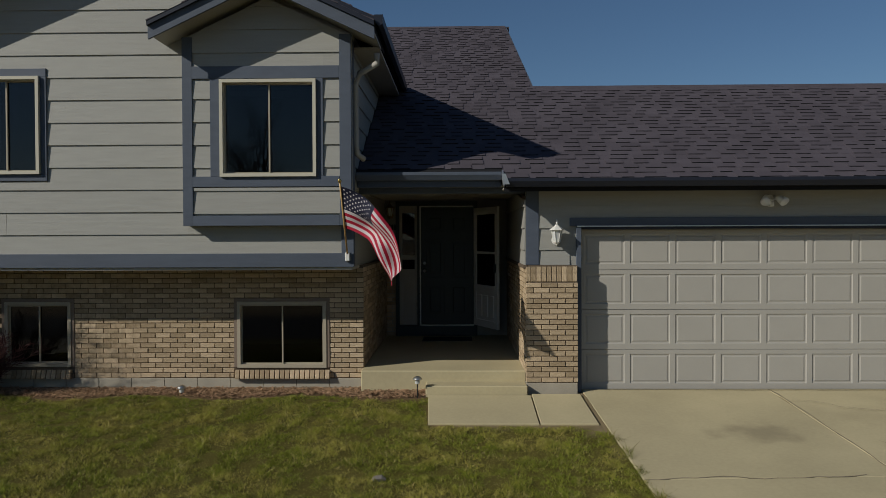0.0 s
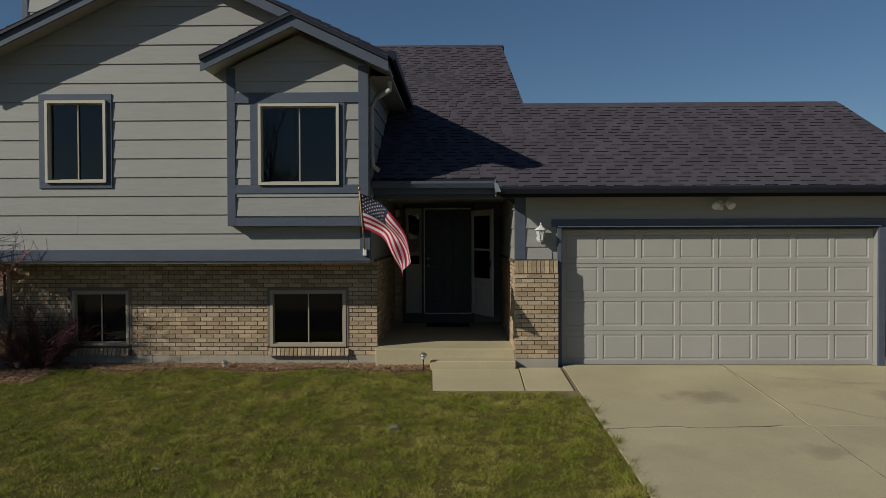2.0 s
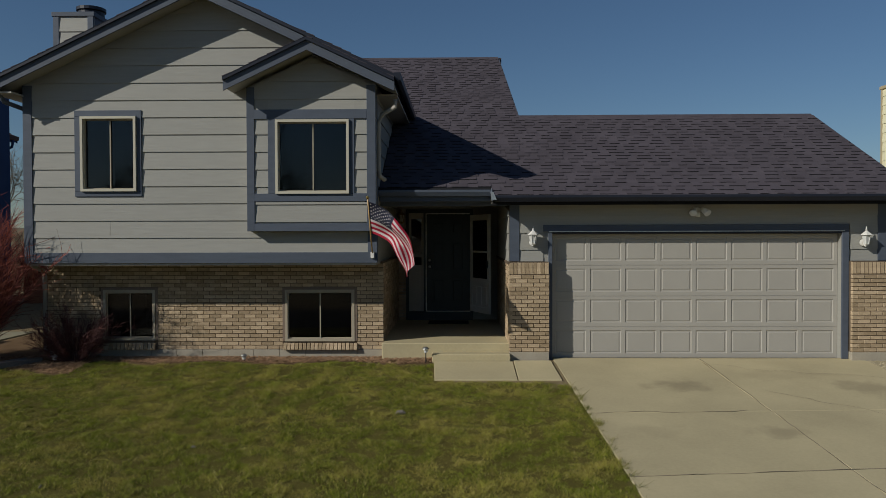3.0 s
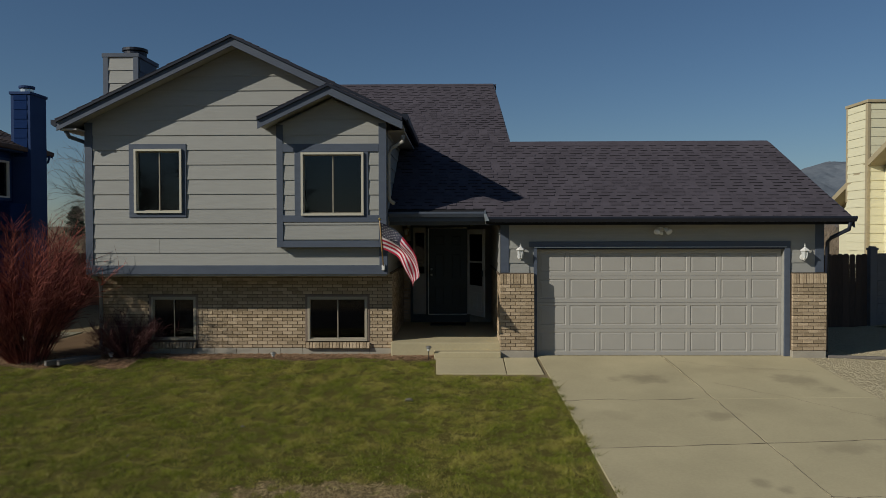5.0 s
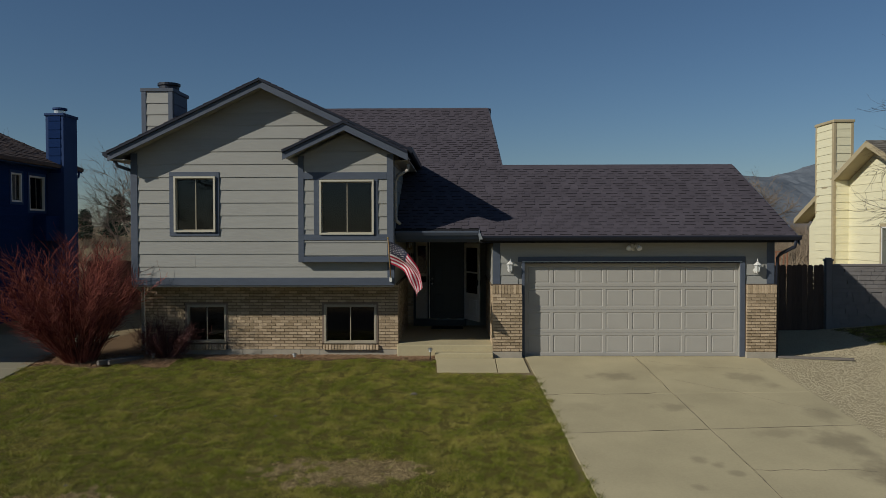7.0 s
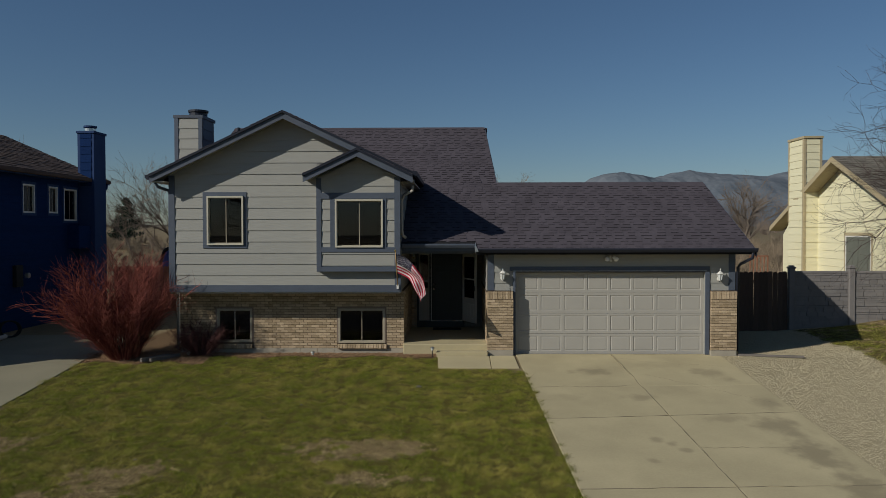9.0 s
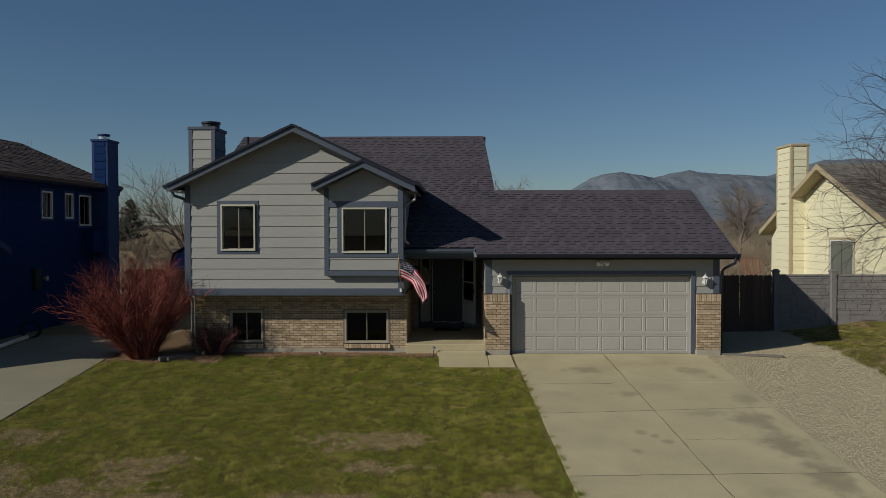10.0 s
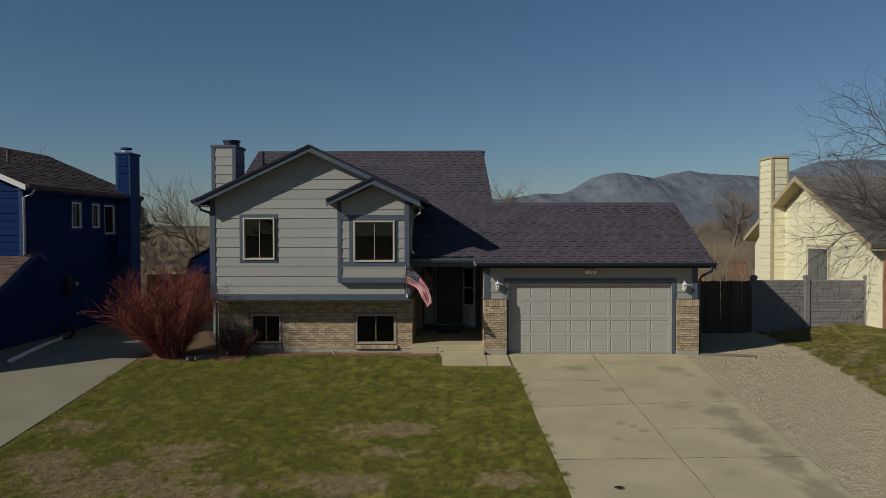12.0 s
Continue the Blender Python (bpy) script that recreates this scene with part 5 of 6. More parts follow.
def build_blue_house():
    h = thing("blue_house", "dark blue two-storey house with a brown shingle roof", "house")
    rt = plane_map((-13.7, 0, 0), (0, 1, 0), (1, 0, 0))
    wins = [(5.24, 5.95, 3.81, 4.76), (6.83, 7.42, 3.83, 4.76), (7.86, 8.8, 3.58, 4.74)]
    body = wall_body("wall", h, rt, [(2.1, -0.4), (10.3, -0.4), (10.3, 5.15), (2.1, 5.15)], wins, 0.2, M_BLUE, "blue siding wall in shade")
    lap_siding(body, rt, [(2.1, -0.2), (10.3, -0.2), (10.3, 5.12), (2.1, 5.12)], [(a - 0.1, b + 0.1, c - 0.1, d + 0.1) for a, b, c, d in wins], -0.2, 0.24, M_BLUE)
    wing = wall_body("wing_wall", h, rt, [(-0.8, -0.4), (2.1, -0.4), (2.1, 2.7), (-0.8, 1.2)], [], 0.2, M_BLUE)
    lap_siding(wing, rt, [(-0.8, -0.2), (2.1, -0.2), (2.1, 2.68), (-0.8, 1.18)], [], -0.2, 0.24, M_BLUE)
    part("wing_front", boxes((-21, -13.7, -0.8, -0.6, -0.5, 1.2)), M_BLUE, h)
    for w in wins:
        window(h, rt, *w, mat=M_WHITE)
        for u0, u1, z0, z1 in ((w[0] - 0.09, w[1] + 0.09, w[3], w[3] + 0.09), (w[0] - 0.09, w[1] + 0.09, w[2] - 0.09, w[2]), (w[0] - 0.09, w[0], w[2], w[3]), (w[1], w[1] + 0.09, w[2], w[3])):
            board(h, "window_trim", rt, u0, u1, z0, z1, 0.035, M_BLUE_TRIM)
    fr = plane_map((0, 2.1, 0), (1, 0, 0), (0, -1, 0))
    fw = wall_body("front_wall", h, fr, [(-21.3, -0.4), (-13.7, -0.4), (-13.7, 5.15), (-17.5, 6.85), (-21.3, 5.15)], [], 0.2, M_BLUE)
    lap_siding(fw, fr, [(-21.3, 2.6), (-13.7, 2.6), (-13.7, 5.1), (-17.5, 6.8), (-21.3, 5.1)], [], 2.6, 0.24, M_BLUE)
    board(h, "corner_board", fr, -13.82, -13.68, 2.6, 5.1, 0.04, M_BLUE_TRIM)
    part("rear_wall", boxes((-21.3, -13.7, 10.1, 10.3, -0.4, 5.15)), M_BLUE, h)
    part("far_wall", boxes((-21.3, -21.1, 2.1, 10.3, -0.4, 5.15)), M_BLUE, h)
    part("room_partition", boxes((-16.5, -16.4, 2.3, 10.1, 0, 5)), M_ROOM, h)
    simple_roof(h, [(-13.28, 1.55, 5.2), (-13.28, 10.65, 5.2), (-17.5, 10.65, 7.02), (-17.5, 1.55, 7.02)], M_BROWN_ROOF, 61, "brown shingle roof")
    simple_roof(h, [(-21.72, 1.55, 5.2), (-21.72, 10.65, 5.2), (-17.5, 10.65, 7.02), (-17.5, 1.55, 7.02)], M_BROWN_ROOF, 62)
    for y in (1.52, 10.64):
        for s in (-1, 1):
            bm = slab(bmesh.new(), [(-17.5, y, 7.0), (-17.5 + 4.22 * s, y, 5.18), (-17.5 + 4.22 * s, y, 5.0), (-17.5, y, 6.82)], (0, 0.03, 0))
            part("rake_board", bm, M_WHITE if y < 5 else M_BLUE_TRIM, h)
    part("soffit", boxes((-13.7, -13.3, 1.6, 10.6, 5.02, 5.06)), M_BLUE_TRIM, h)
    part("gutter", boxes((-13.3, -13.18, 1.55, 10.6, 5.06, 5.19), bevel=0.02), M_BROWN_ROOF, h)
    part("downspout", tube(bmesh.new(), [(-13.25, 2.0, 5.05), (-13.4, 2.05, 4.9), (-13.62, 2.02, 4.8), (-13.62, 2.02, 2.9)], 0.04, 8), M_WHITE, h, "white downspout", True)
    part("downspout", tube(bmesh.new(), [(-13.2, 10.3, 5.05), (-13.25, 10.32, 4.85), (-13.5, 10.35, 4.75)], 0.04, 8), M_BLUE_TRIM, h, smooth=True)
    ch = part("chimney", boxes((-13.72, -13.1, 9.0, 9.95, -0.3, 6.95)), M_BLUE_TRIM, h, "blue siding chimney")
    cfm = plane_map((0, 9.0, 0), (1, 0, 0), (0, -1, 0))
    lap_siding(ch, cfm, [(-13.62, 4.9), (-13.2, 4.9), (-13.2, 6.86), (-13.62, 6.86)], [], 4.9, 0.3, M_BLUE)
    part("cap", boxes((-13.76, -13.06, 8.96, 9.99, 6.88, 6.97), bevel=0.01), M_BLUE_TRIM, ch)
    part("flue", tube(bmesh.new(), [(-13.42, 9.4, 6.95), (-13.42, 9.4, 7.1)], 0.2, 16), M_STEEL, ch, "round metal flue cap")
    part("flue_cap", tube(bmesh.new(), [(-13.42, 9.4, 7.13), (-13.42, 9.4, 7.2)], 0.24, 16), M_BLUE_TRIM, ch)
    part("bump_out", boxes((-13.7, -13.25, 8.1, 9.0, 2.55, 3.4), bevel=0.02), M_BLUE, h)
    for x, y in ((-15.4, 4.2), (-16.2, 7.6)):
        part("roof_vent", tube(bmesh.new(), [(x, y, 5.9), (x, y, 6.55)], 0.06, 10), M_BROWN_ROOF, h)
    # lower front wing
    simple_roof(h, [(-21, -0.95, 1.28), (-13.45, -0.95, 1.28), (-13.45, 2.5, 3.08), (-21, 2.5, 3.08)], M_BROWN_ROOF, 63, "lower brown shingle roof", 0.3, 0.2)
    bm = slab(bmesh.new(), [(-13.45, -0.95, 1.27), (-13.45, 2.5, 3.07), (-13.45, 3.0, 2.8), (-13.45, 3.0, 2.6), (-13.45, 2.5, 2.88), (-13.45, -0.95, 1.1)], (0.03, 0, 0))
    part("rake_board", bm, M_BLUE_TRIM, h)
    # unseen block with a flat roof, added to cast shade on the drive
    part("garage_wall", boxes((-20.9, -13.82, -3.4, -0.96, -0.8, 3.12)), M_BLUE, h)
    part("unseen_shade_roof", boxes((-21.2, -13.5, -3.75, -0.97, 3.14, 3.3), bevel=0.02), M_BROWN_ROOF, h)
    part("meter_box", boxes((-13.7, -13.55, 4.6, 5.0, 1.4, 2.1), bevel=0.02), M_BLACK, h)
    part("meter", tube(bmesh.new(), [(-13.56, 5.15, 1.75), (-13.45, 5.15, 1.75)], 0.09, 14), M_STEEL, h)
    return h


build_blue_house()


def build_yellow_house():
    h = thing("yellow_house", "pale yellow siding house with a weathered grey roof", "house")
    lf = plane_map((15.0, 0, 0), (0, 1, 0), (-1, 0, 0))
    top = lambda y: 5.78 - 0.47 * abs(y - 9.0)
    win = (7.25, 9.0, 1.45, 2.98)
    g = [(3.7, -0.4), (13.9, -0.4), (13.9, top(13.9)), (9.0, top(9.0)), (3.7, top(3.7))]
    body = wall_body("wall", h, lf, g, [win], 0.2, M_YELLOW, "sunlit yellow siding gable wall")
    lap_siding(body, lf, [(3.7, -0.3), (13.9, -0.3), (13.9, top(13.9)), (9.0, top(9.0)), (3.7, top(3.7))], [(win[0] - 0.1, win[1] + 0.1, win[2] - 0.1, win[3] + 0.12)], -0.3, 0.3, M_YELLOW)
    window(h, lf, *win, mat=M_WHITE, tone=M_CLEAR)
    # Opaque grey sheets added over the panes to lift them out of black.
    for u0, u1 in ((win[0] + 0.05, 8.11), (8.14, win[1] - 0.05)):
        part("pane_tone_sheet", boxes((14.985, 14.992, u0, u1, win[2] + 0.05, win[3] - 0.05)), M_PANE_SHEET, h, "flat grey sheet over a window pane")
    for u0, u1, z0, z1 in ((win[0] - 0.09, win[1] + 0.09, win[3], win[3] + 0.1), (win[0] - 0.09, win[0], win[2], win[3]), (win[1], win[1] + 0.09, win[2], win[3])):
        board(h, "window_trim", lf, u0, u1, z0, z1, 0.03, M_YELLOW_TRIM)
    part("front_wall", boxes((15.0, 24, 3.5, 3.7, -0.4, 3.3)), M_YELLOW, h)
    part("rear_wall", boxes((15.0, 24, 13.9, 14.1, -0.4, 3.5)), M_YELLOW, h)
    part("room_partition", boxes((17.5, 17.6, 3.7, 13.9, 0, 4)), M_ROOM, h)
    simple_roof(h, [(14.45, 3.15, 3.2), (25, 3.15, 3.2), (25, 9.0, 5.92), (14.45, 9.0, 5.92)], M_GREY_ROOF, 64, "weathered grey shingle roof")
    simple_roof(h, [(14.45, 14.5, 3.36), (25, 14.5, 3.36), (25, 9.0, 5.92), (14.45, 9.0, 5.92)], M_GREY_ROOF, 65)
    for y, z in ((3.15, 3.2), (14.5, 3.36)):
        bm = slab(bmesh.new(), [(14.44, 9.0, 5.9), (14.44, y, z - 0.02), (14.44, y, z - 0.22), (14.44, 9.0, 5.7)], (-0.03, 0, 0))
        part("rake_board", bm, M_YELLOW_TRIM, h)
        bm = slab(bmesh.new(), [(14.44, 9.0, 5.74), (14.44, y, z - 0.18), (15.0, y, z - 0.18), (15.0, 9.0, 5.74)], (0, 0, -0.03))
        part("soffit", bm, M_YELLOW_TRIM, h)
    bm = slab(bmesh.new(), [(14.42, 11.2, -0.4), (14.42, 13.1, -0.4), (14.42, 13.1, 3.0), (14.42, 12.6, 3.4), (14.42, 12.6, 6.9), (14.42, 11.2, 6.9)], (0.7, 0, 0))
    ch = part("chimney", bm, M_YELLOW, h, "tall yellow siding chimney")
    lc, fc = plane_map((14.42, 0, 0), (0, 1, 0), (-1, 0, 0)), plane_map((0, 11.2, 0), (1, 0, 0), (0, -1, 0))
    lap_siding(ch, lc, [(11.3, 0), (12.55, 0), (12.55, 6.8), (11.3, 6.8)], [], 0, 0.3, M_YELLOW)
    lap_siding(ch, fc, [(14.5, 0), (15.05, 0), (15.05, 6.8), (14.5, 6.8)], [], 0, 0.3, M_YELLOW)
    for pm, u0, u1 in ((lc, 11.18, 11.3), (lc, 12.5, 12.6), (fc, 14.4, 14.5), (fc, 15.03, 15.13)):
        board(ch, "corner_board", pm, u0, u1, 3.5 if u0 > 12 and u0 < 13 else 0, 6.9, 0.03, M_YELLOW_TRIM)
    part("cap", boxes((14.37, 15.16, 11.14, 12.65, 6.84, 6.94), bevel=0.01), M_YELLOW_TRIM, ch)
    # brown wing at the front corner
    part("wing_wall", boxes((15.03, 24, 3.3, 3.495, -0.5, 2.65)), M_RED_BOARD, h, "red-brown boarded front wing")
    return h


build_yellow_house()

# ---- fences ----
M_GREY_PANEL = material("grey_stone_panel", (0.20, 0.185, 0.175), 0.85, 0.2, 3, 50, 0.4, thing=0.35)
M_DARK_WOOD = material("stained_fence_wood", (0.10, 0.065, 0.045), 0.9, 0.3, 3, 40, 0.4, thing=0.5, stretch=(9, 9, 1))
M_ORANGE_WOOD = material("cedar_fence_wood", (0.36, 0.17, 0.07), 0.9, 0.3, 3, 40, 0.4, thing=0.5, stretch=(9, 9, 1))


def stone_fence():
    f = thing("stone_panel_fence", "grey moulded stone-pattern panel fence with square posts", "fence")
    rng = random.Random(71)
    posts = ((11.1, 4.65), (12.95, 4.6), (15.05, 4.55))
    for (x, y), z in zip(posts, (0.0, 0.05, 0.1)):
        p = part("post", boxes((x - 0.09, x + 0.09, y - 0.09, y + 0.09, z - 0.2, 2.0), bevel=0.012), M_GREY_PANEL, f)
        part("post_cap", boxes((x - 0.11, x + 0.11, y - 0.11, y + 0.11, 1.98, 2.04), (x - 0.07, x + 0.07, y - 0.07, y + 0.07, 2.03, 2.08), bevel=0.012), M_GREY_PANEL, p)
    for (xa, ya), (xb, yb) in zip(posts, posts[1:]):
        panel = part("panel", boxes((xa + 0.09, xb - 0.09, ya - 0.03, ya + 0.03, -0.1, 1.84)), M_GREY_PANEL, f)
        part("top_rail", boxes((xa + 0.09, xb - 0.09, ya - 0.055, ya + 0.055, 1.83, 1.9), bevel=0.012), M_GREY_PANEL, panel)
        z = -0.08
        while z < 1.8:
            h = rng.choice((0.06, 0.08, 0.11, 0.14))
            x = xa + 0.1
            while x < xb - 0.1:
                e = min(x + rng.uniform(0.14, 0.5), xb - 0.09)
                part("stone", boxes((x + 0.006, e - 0.006, ya - 0.035 - rng.uniform(0.005, 0.035), ya - 0.02, z + 0.005, min(z + h, 1.83) - 0.005)), M_GREY_PANEL, panel)
                x = e
            z += h
    return f


stone_fence()


def picket_mesh(h, w=0.149):
    d = bpy.data.meshes.new("picket")
    bm = slab(bmesh.new(), [(-w / 2, 0, 0), (w / 2, 0, 0), (w / 2, 0, h - 0.04), (w / 2 - 0.035, 0, h), (-w / 2 + 0.035, 0, h), (-w / 2, 0, h - 0.04)], (0, 0.018, 0))
    bmesh.ops.recalc_face_normals(bm, faces=bm.faces)
    bm.to_mesh(d)
    bm.free()
    return d


def picket_fence(name, label, x0, x1, y, h, mat, seed, z=0.0, facing=True):
    rng = random.Random(seed)
    f = thing(name, label, "fence", (0, y, z))
    d = picket_mesh(h)
    d.materials.append(mat)
    for zr in (0.3, h - 0.35):
        part("rail", boxes((x0, x1, 0.02, 0.06, zr, zr + 0.09)), mat, f)
    x = x0 + 0.07
    while x < x1:
        ob = new("picket", d)
        ob.parent = f
        ob.matrix_local = pose(x, rng.uniform(-0.004, 0.004), rng.uniform(-0.015, 0.01), 0, rng.uniform(-0.5, 0.5), 0)
        x += 0.152
    return f


picket_fence("wooden_gate_fence", "dark stained wooden picket fence beside the garage", 7.66, 11.0, 4.68, 1.88, M_DARK_WOOD, 72)
picket_fence("cedar_fence", "orange cedar back fence", 7.7, 12.5, 14.6, 1.5, M_ORANGE_WOOD, 73, 0.0)
picket_fence("back_fence", "weathered red-brown picket fence between the houses", -13.1, -6.8, 10.6, 1.8, M_RED_BOARD, 74)
part("end_wall_lower", boxes((7.47, 7.6, -0.06, 6.8, 0, 2.5)), M_SIDING, house)


def build_shed():
    s = thing("garden_shed", "blue garden shed with a dark curved gambrel roof", "shed", (-10.65, 13.2, 0))
    prof = [(-1.25, 1.75), (-1.05, 2.35), (0, 2.95), (1.05, 2.35), (1.25, 1.75)]
    part("body", slab(bmesh.new(), [(-1.2, -1, -0.1), (1.2, -1, -0.1)] + [(x * 0.96, -1, z - 0.04) for x, z in reversed(prof)], (0, 2, 0)), M_SHED, s)
    bm = bmesh.new()
    for (xa, za), (xb, zb) in zip(prof, prof[1:]):
        slab(bm, [(xa, -1.15, za), (xb, -1.15, zb), (xb, -1.15, zb + 0.07), (xa, -1.15, za + 0.07)], (0, 2.3, 0))
    part("roof", bm, M_GUTTER, s)
    part("door", boxes((-0.5, 0.5, -1.04, -1.0, 0, 1.8), bevel=0.01), M_BLUE_TRIM, s)
    return s


build_shed()
deck = thing("deck_rail", "brown wooden deck railing behind the fence", "railing", (16.9, 22, -0.15))
for z in (1.9, 1.0):
    part("rail", boxes((-0.5, 0.5, -0.04, 0.04, z, z + 0.08)), M_RED_BOARD, deck)
for k in range(6):
    part("baluster", boxes((-0.5 + k * 0.19, -0.44 + k * 0.19, -0.03, 0.03, 0.0 if k % 5 == 0 else 1.05, 1.95)), M_RED_BOARD, deck)
hose = thing("garden_hose", "coiled dark hose leaning at the blue house drive", "hose", (-12.75, 2.75, 0.05))
for k in range(4):
    ring = [(0.03 * k + 0.26 * math.cos(a), 0.08 * math.cos(a), 0.25 + 0.24 * math.sin(a)) for a in np.linspace(0, math.tau, 25)]
    part("coil", tube(bmesh.new(), [tuple(float(c) for c in p) for p in ring], 0.018, 6, caps=False), M_BLACK, hose)
pipe = tagged(mesh_object("drain_pipe", tube(bmesh.new(), [(-12.15, -1.4, -0.0), (-12.4, 0.6, 0.1), (-12.75, 2.6, 0.1)], 0.065, 10), M_WHITE, True), "white drain pipe lying along the drive", "pipe")

# ---- turf, bark chips and gravel ----


def scatter_grass():
    g = np.random.default_rng(5)
    n = 900000
    x, y = g.uniform(-8.95, 2.65, n), g.uniform(-12.2, -0.3, n)
    xr, yr = g.uniform(10.1, 16, 90000), g.uniform(-6, 4.4, 90000)
    x, y = np.concatenate((x, xr)), np.concatenate((y, yr))
    keep = on_lawn(x, y)
    x, y = x[keep], y[keep]
    d = dryness(x, y)
    tuft = 1.25 * fractal_field(x, y, 4.6, 5.1, 4)
    keep = g.random(len(x)) > 0.5 * d - 0.35 * np.clip(tuft, 0, 1) + 0.25 * np.clip(-tuft, 0, 1)
    x, y, d, tuft = x[keep], y[keep], d[keep], tuft[keep]
    n = len(x)
    clump = fractal_field(x, y, 1.9, 0.7, 3)
    rim = np.clip(1 - np.abs(x - 2.08 + 0.045 * y) / 0.12, 0, 1) * (x < 9)
    h = (0.016 + 0.015 * g.random(n)) * (1 + 1.5 * np.clip(tuft, -0.5, 1.2)) * (1 + 0.35 * clump) * (1 - 0.45 * d) * (1 + 1.3 * rim)
    a = g.uniform(0, math.tau, n)
    w = 0.0024 + 0.0024 * g.random(n)
    lx, ly = g.normal(0, 0.85, n) * h, g.normal(0, 0.85, n) * h
    z = ground_z(x, y)
    v = np.empty((n, 3, 3), np.float32)
    v[:, 0] = np.stack((x - w * np.cos(a), y - w * np.sin(a), z), 1)
    v[:, 1] = np.stack((x + w * np.cos(a), y + w * np.sin(a), z), 1)
    v[:, 2] = np.stack((x + lx, y + ly, z + h), 1)
    green, olive, straw = np.array((0.160, 0.178, 0.016)), np.array((0.305, 0.268, 0.056)), np.array((0.45, 0.345, 0.19))
    mix = np.clip(0.34 + 1.0 * clump + 0.5 * (g.random(n) - 0.5) - 0.35 * tuft, 0, 1)[:, None]
    col = green * (1 - mix) + olive * mix
    s = np.clip(d * 1.15 + 0.5 * (g.random(n) < 0.12), 0, 1)[:, None]
    col = col * (1 - s) + straw * s
    col = col * (0.75 + 0.82 * g.random(n) ** 1.3)[:, None] * (np.clip(1 + 0.26 * tuft, 0.5, 1.5) * (1 - 0.35 * rim))[:, None]
    data = bpy.data.meshes.new("grass")
    data.vertices.add(n * 3)
    data.vertices.foreach_set("co", v.ravel())
    data.loops.add(n * 3)
    data.loops.foreach_set("vertex_index", np.arange(n * 3, dtype=np.int32))
    data.polygons.add(n)
    data.polygons.foreach_set("loop_start", np.arange(0, n * 3, 3, dtype=np.int32))
    data.update(calc_edges=True)
    layer = data.color_attributes.new("tint", "FLOAT_COLOR", "POINT")
    layer.data.foreach_set("color", np.repeat(np.concatenate((col, np.ones((n, 1))), 1), 3, 0).astype(np.float32).ravel())
    data.materials.append(material("grass_blades", (1, 1, 1), 0.7, 0.15, 2, 30, 0, attr="tint", spec=0.2, hue=(0.95, 0.95, 0.95)))
    return tagged(new("grass", data), "short patchy lawn grass, green with straw patches", "grass", kind="stuff")


scatter_grass()


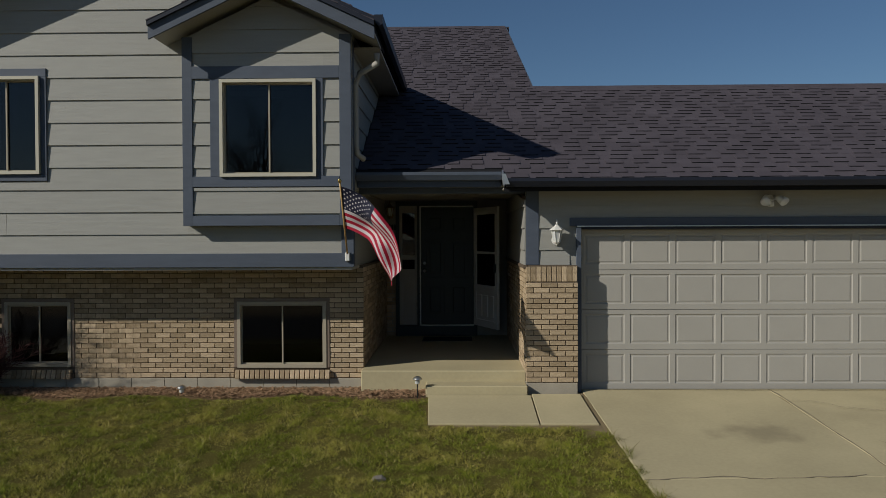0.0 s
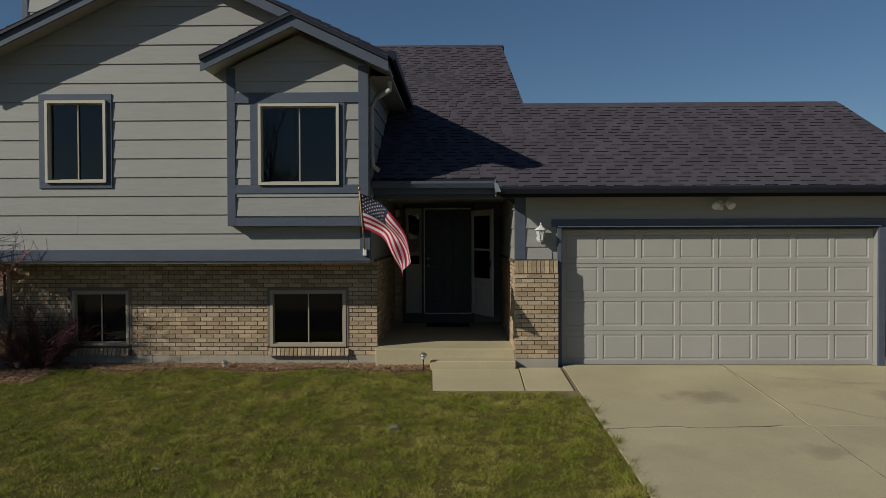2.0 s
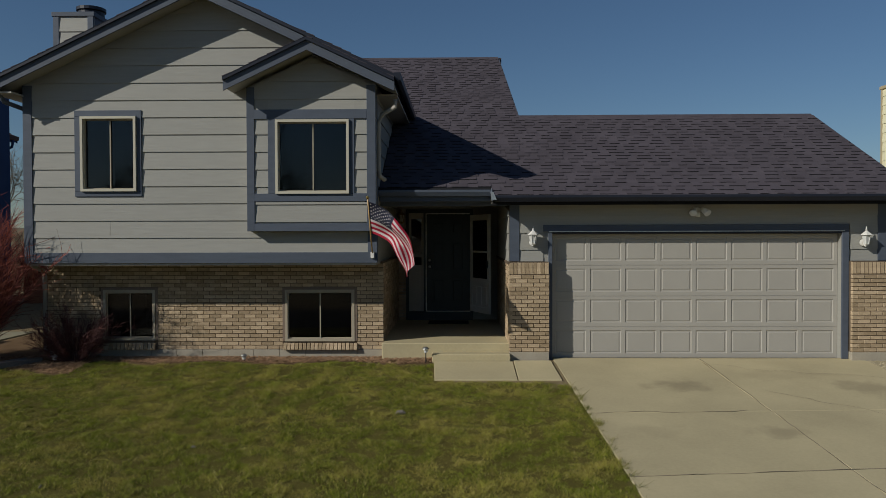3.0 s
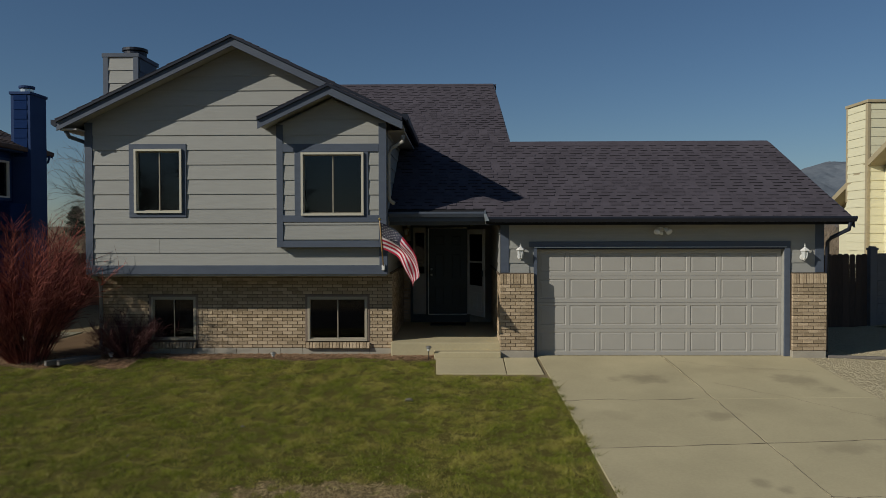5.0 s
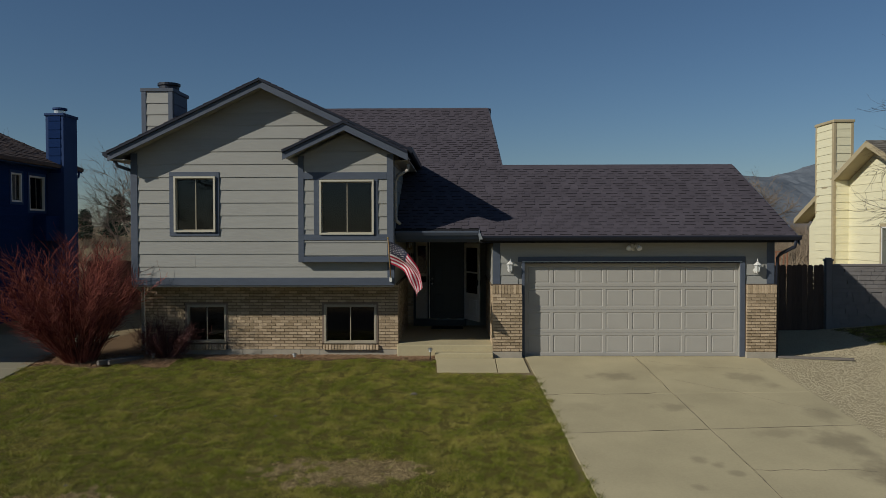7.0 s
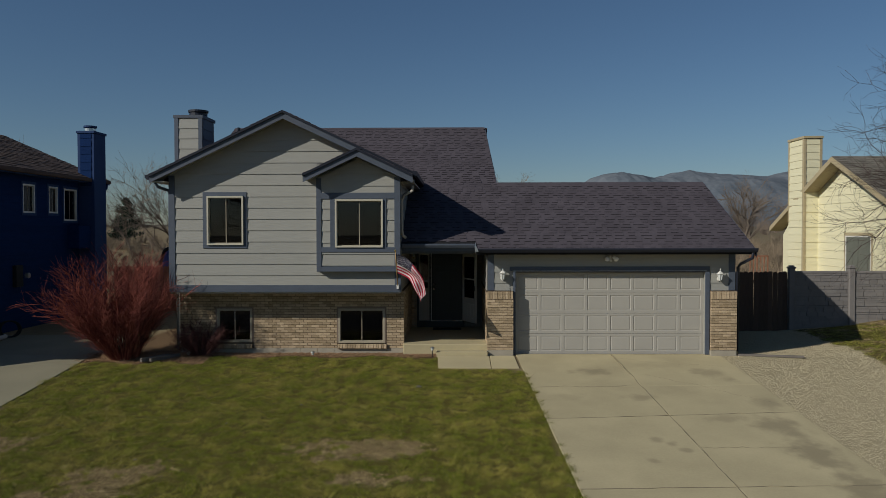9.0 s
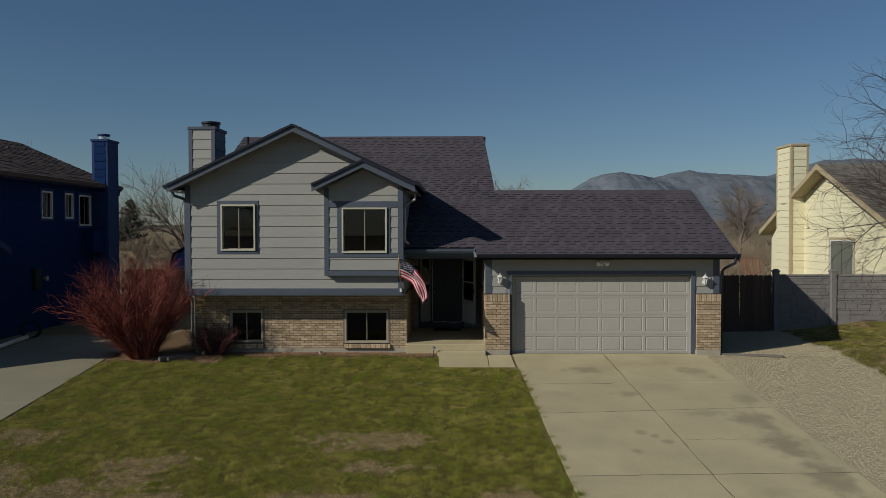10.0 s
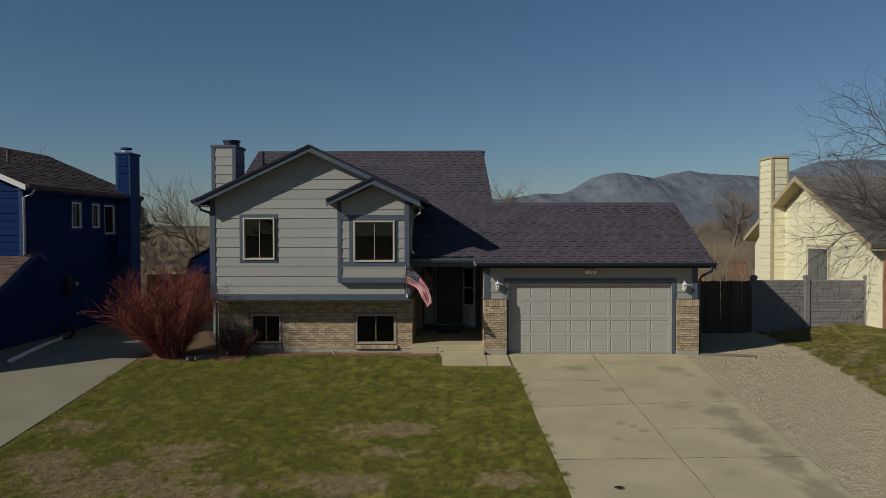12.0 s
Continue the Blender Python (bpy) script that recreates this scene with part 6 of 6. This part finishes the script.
def scatter_chips(name, count, spots, size, flat, mat, label, seed, lift=0.01):
    g = np.random.default_rng(seed)
    pts = spots(g, count)
    n = len(pts)
    corner = np.array([(-1, -1, -1), (1, -1, -1), (1, 1, -1), (-1, 1, -1), (-0.7, -0.7, 1), (0.8, -0.6, 1), (0.6, 0.8, 1), (-0.8, 0.6, 1)], float)
    s = np.stack((size * g.uniform(0.5, 1.6, n), size * g.uniform(0.25, 0.6, n) if flat < 0.5 else size * g.uniform(0.6, 1.2, n), size * flat * g.uniform(0.6, 1.2, n)), 1)
    v = corner[None] * s[:, None]
    a, t = g.uniform(0, math.tau, n)[:, None], g.normal(0, 0.35, n)[:, None]
    vx, vz = v[..., 0] * np.cos(t) - v[..., 2] * np.sin(t), v[..., 0] * np.sin(t) + v[..., 2] * np.cos(t)
    x, y = vx * np.cos(a) - v[..., 1] * np.sin(a), vx * np.sin(a) + v[..., 1] * np.cos(a)
    z = ground_z(pts[:, 0], pts[:, 1]) + lift * g.random(n)
    out = np.stack((x + pts[:, :1], y + pts[:, 1:2], vz + z[:, None]), 2).reshape(-1, 3)
    quad = np.array([(4, 5, 6, 7), (0, 1, 5, 4), (1, 2, 6, 5), (2, 3, 7, 6), (3, 0, 4, 7)])
    faces = (quad[None] + 8 * np.arange(n)[:, None, None]).reshape(-1, 4)
    data = bpy.data.meshes.new(name)
    data.from_pydata(out.tolist(), [], faces.tolist())
    data.materials.append(mat)
    return tagged(new(name, data), label, name, kind="stuff")


def mulch_spots(g, n):
    x, y = g.uniform(-9.0, 0.06, n), g.uniform(-1.5, 0.15, n)
    k = ~on_lawn(x, y - 0.08) & (y > -1.35 - 0.15 * np.sin(x * 5)) & ~((x < -8.6) & (y < -0.9))
    return np.stack((x[k], y[k]), 1)


def gravel_spots(g, n):
    x, y = g.uniform(7.2, 12.1, n), g.uniform(-12, 4.5, n)
    k = ~on_lawn(x, y) & (x > 7.2 - 0.012 * y + 0.04 * np.sin(y * 6) + 0.1 * g.random(n) ** 2)
    return np.stack((x[k], y[k]), 1)


M_CHIP = material("bark_chips", (0.235, 0.135, 0.068), 0.95, 0.4, 8, 60, 0.3, island=1.0, hue=(0.30, 0.19, 0.11))
M_PEBBLE = material("tan_pebbles", (0.43, 0.37, 0.245), 0.9, 0.16, 8, 60, 0.2, island=0.5)
scatter_chips("bark_mulch", 26000, mulch_spots, 0.021, 0.14, M_CHIP, "shredded bark mulch along the brick wall", 81, 0.03)
scatter_chips("gravel", 60000, gravel_spots, 0.0105, 0.45, M_PEBBLE, "tan gravel strip beside the driveway", 82)


def thatch_spots(g, n):
    """Clods and matted dead grass on the worn patches."""
    x, y = g.uniform(-8.7, 2.4, n), g.uniform(-11.5, -5.0, n)
    k = on_lawn(x, y)
    x, y = x[k], y[k]
    k = dryness(x, y) > 0.2 + 0.75 * g.random(len(x))
    return np.stack((x[k], y[k]), 1)


M_THATCH = material("dead_thatch", (0.20, 0.147, 0.066), 0.95, 0.4, 8, 60, 0.3, island=0.9, hue=(0.33, 0.255, 0.128), spec=0.1)
scatter_chips("thatch", 210000, thatch_spots, 0.0125, 0.25, M_THATCH, "matted dead grass on the worn lawn patches", 83, 0.022)
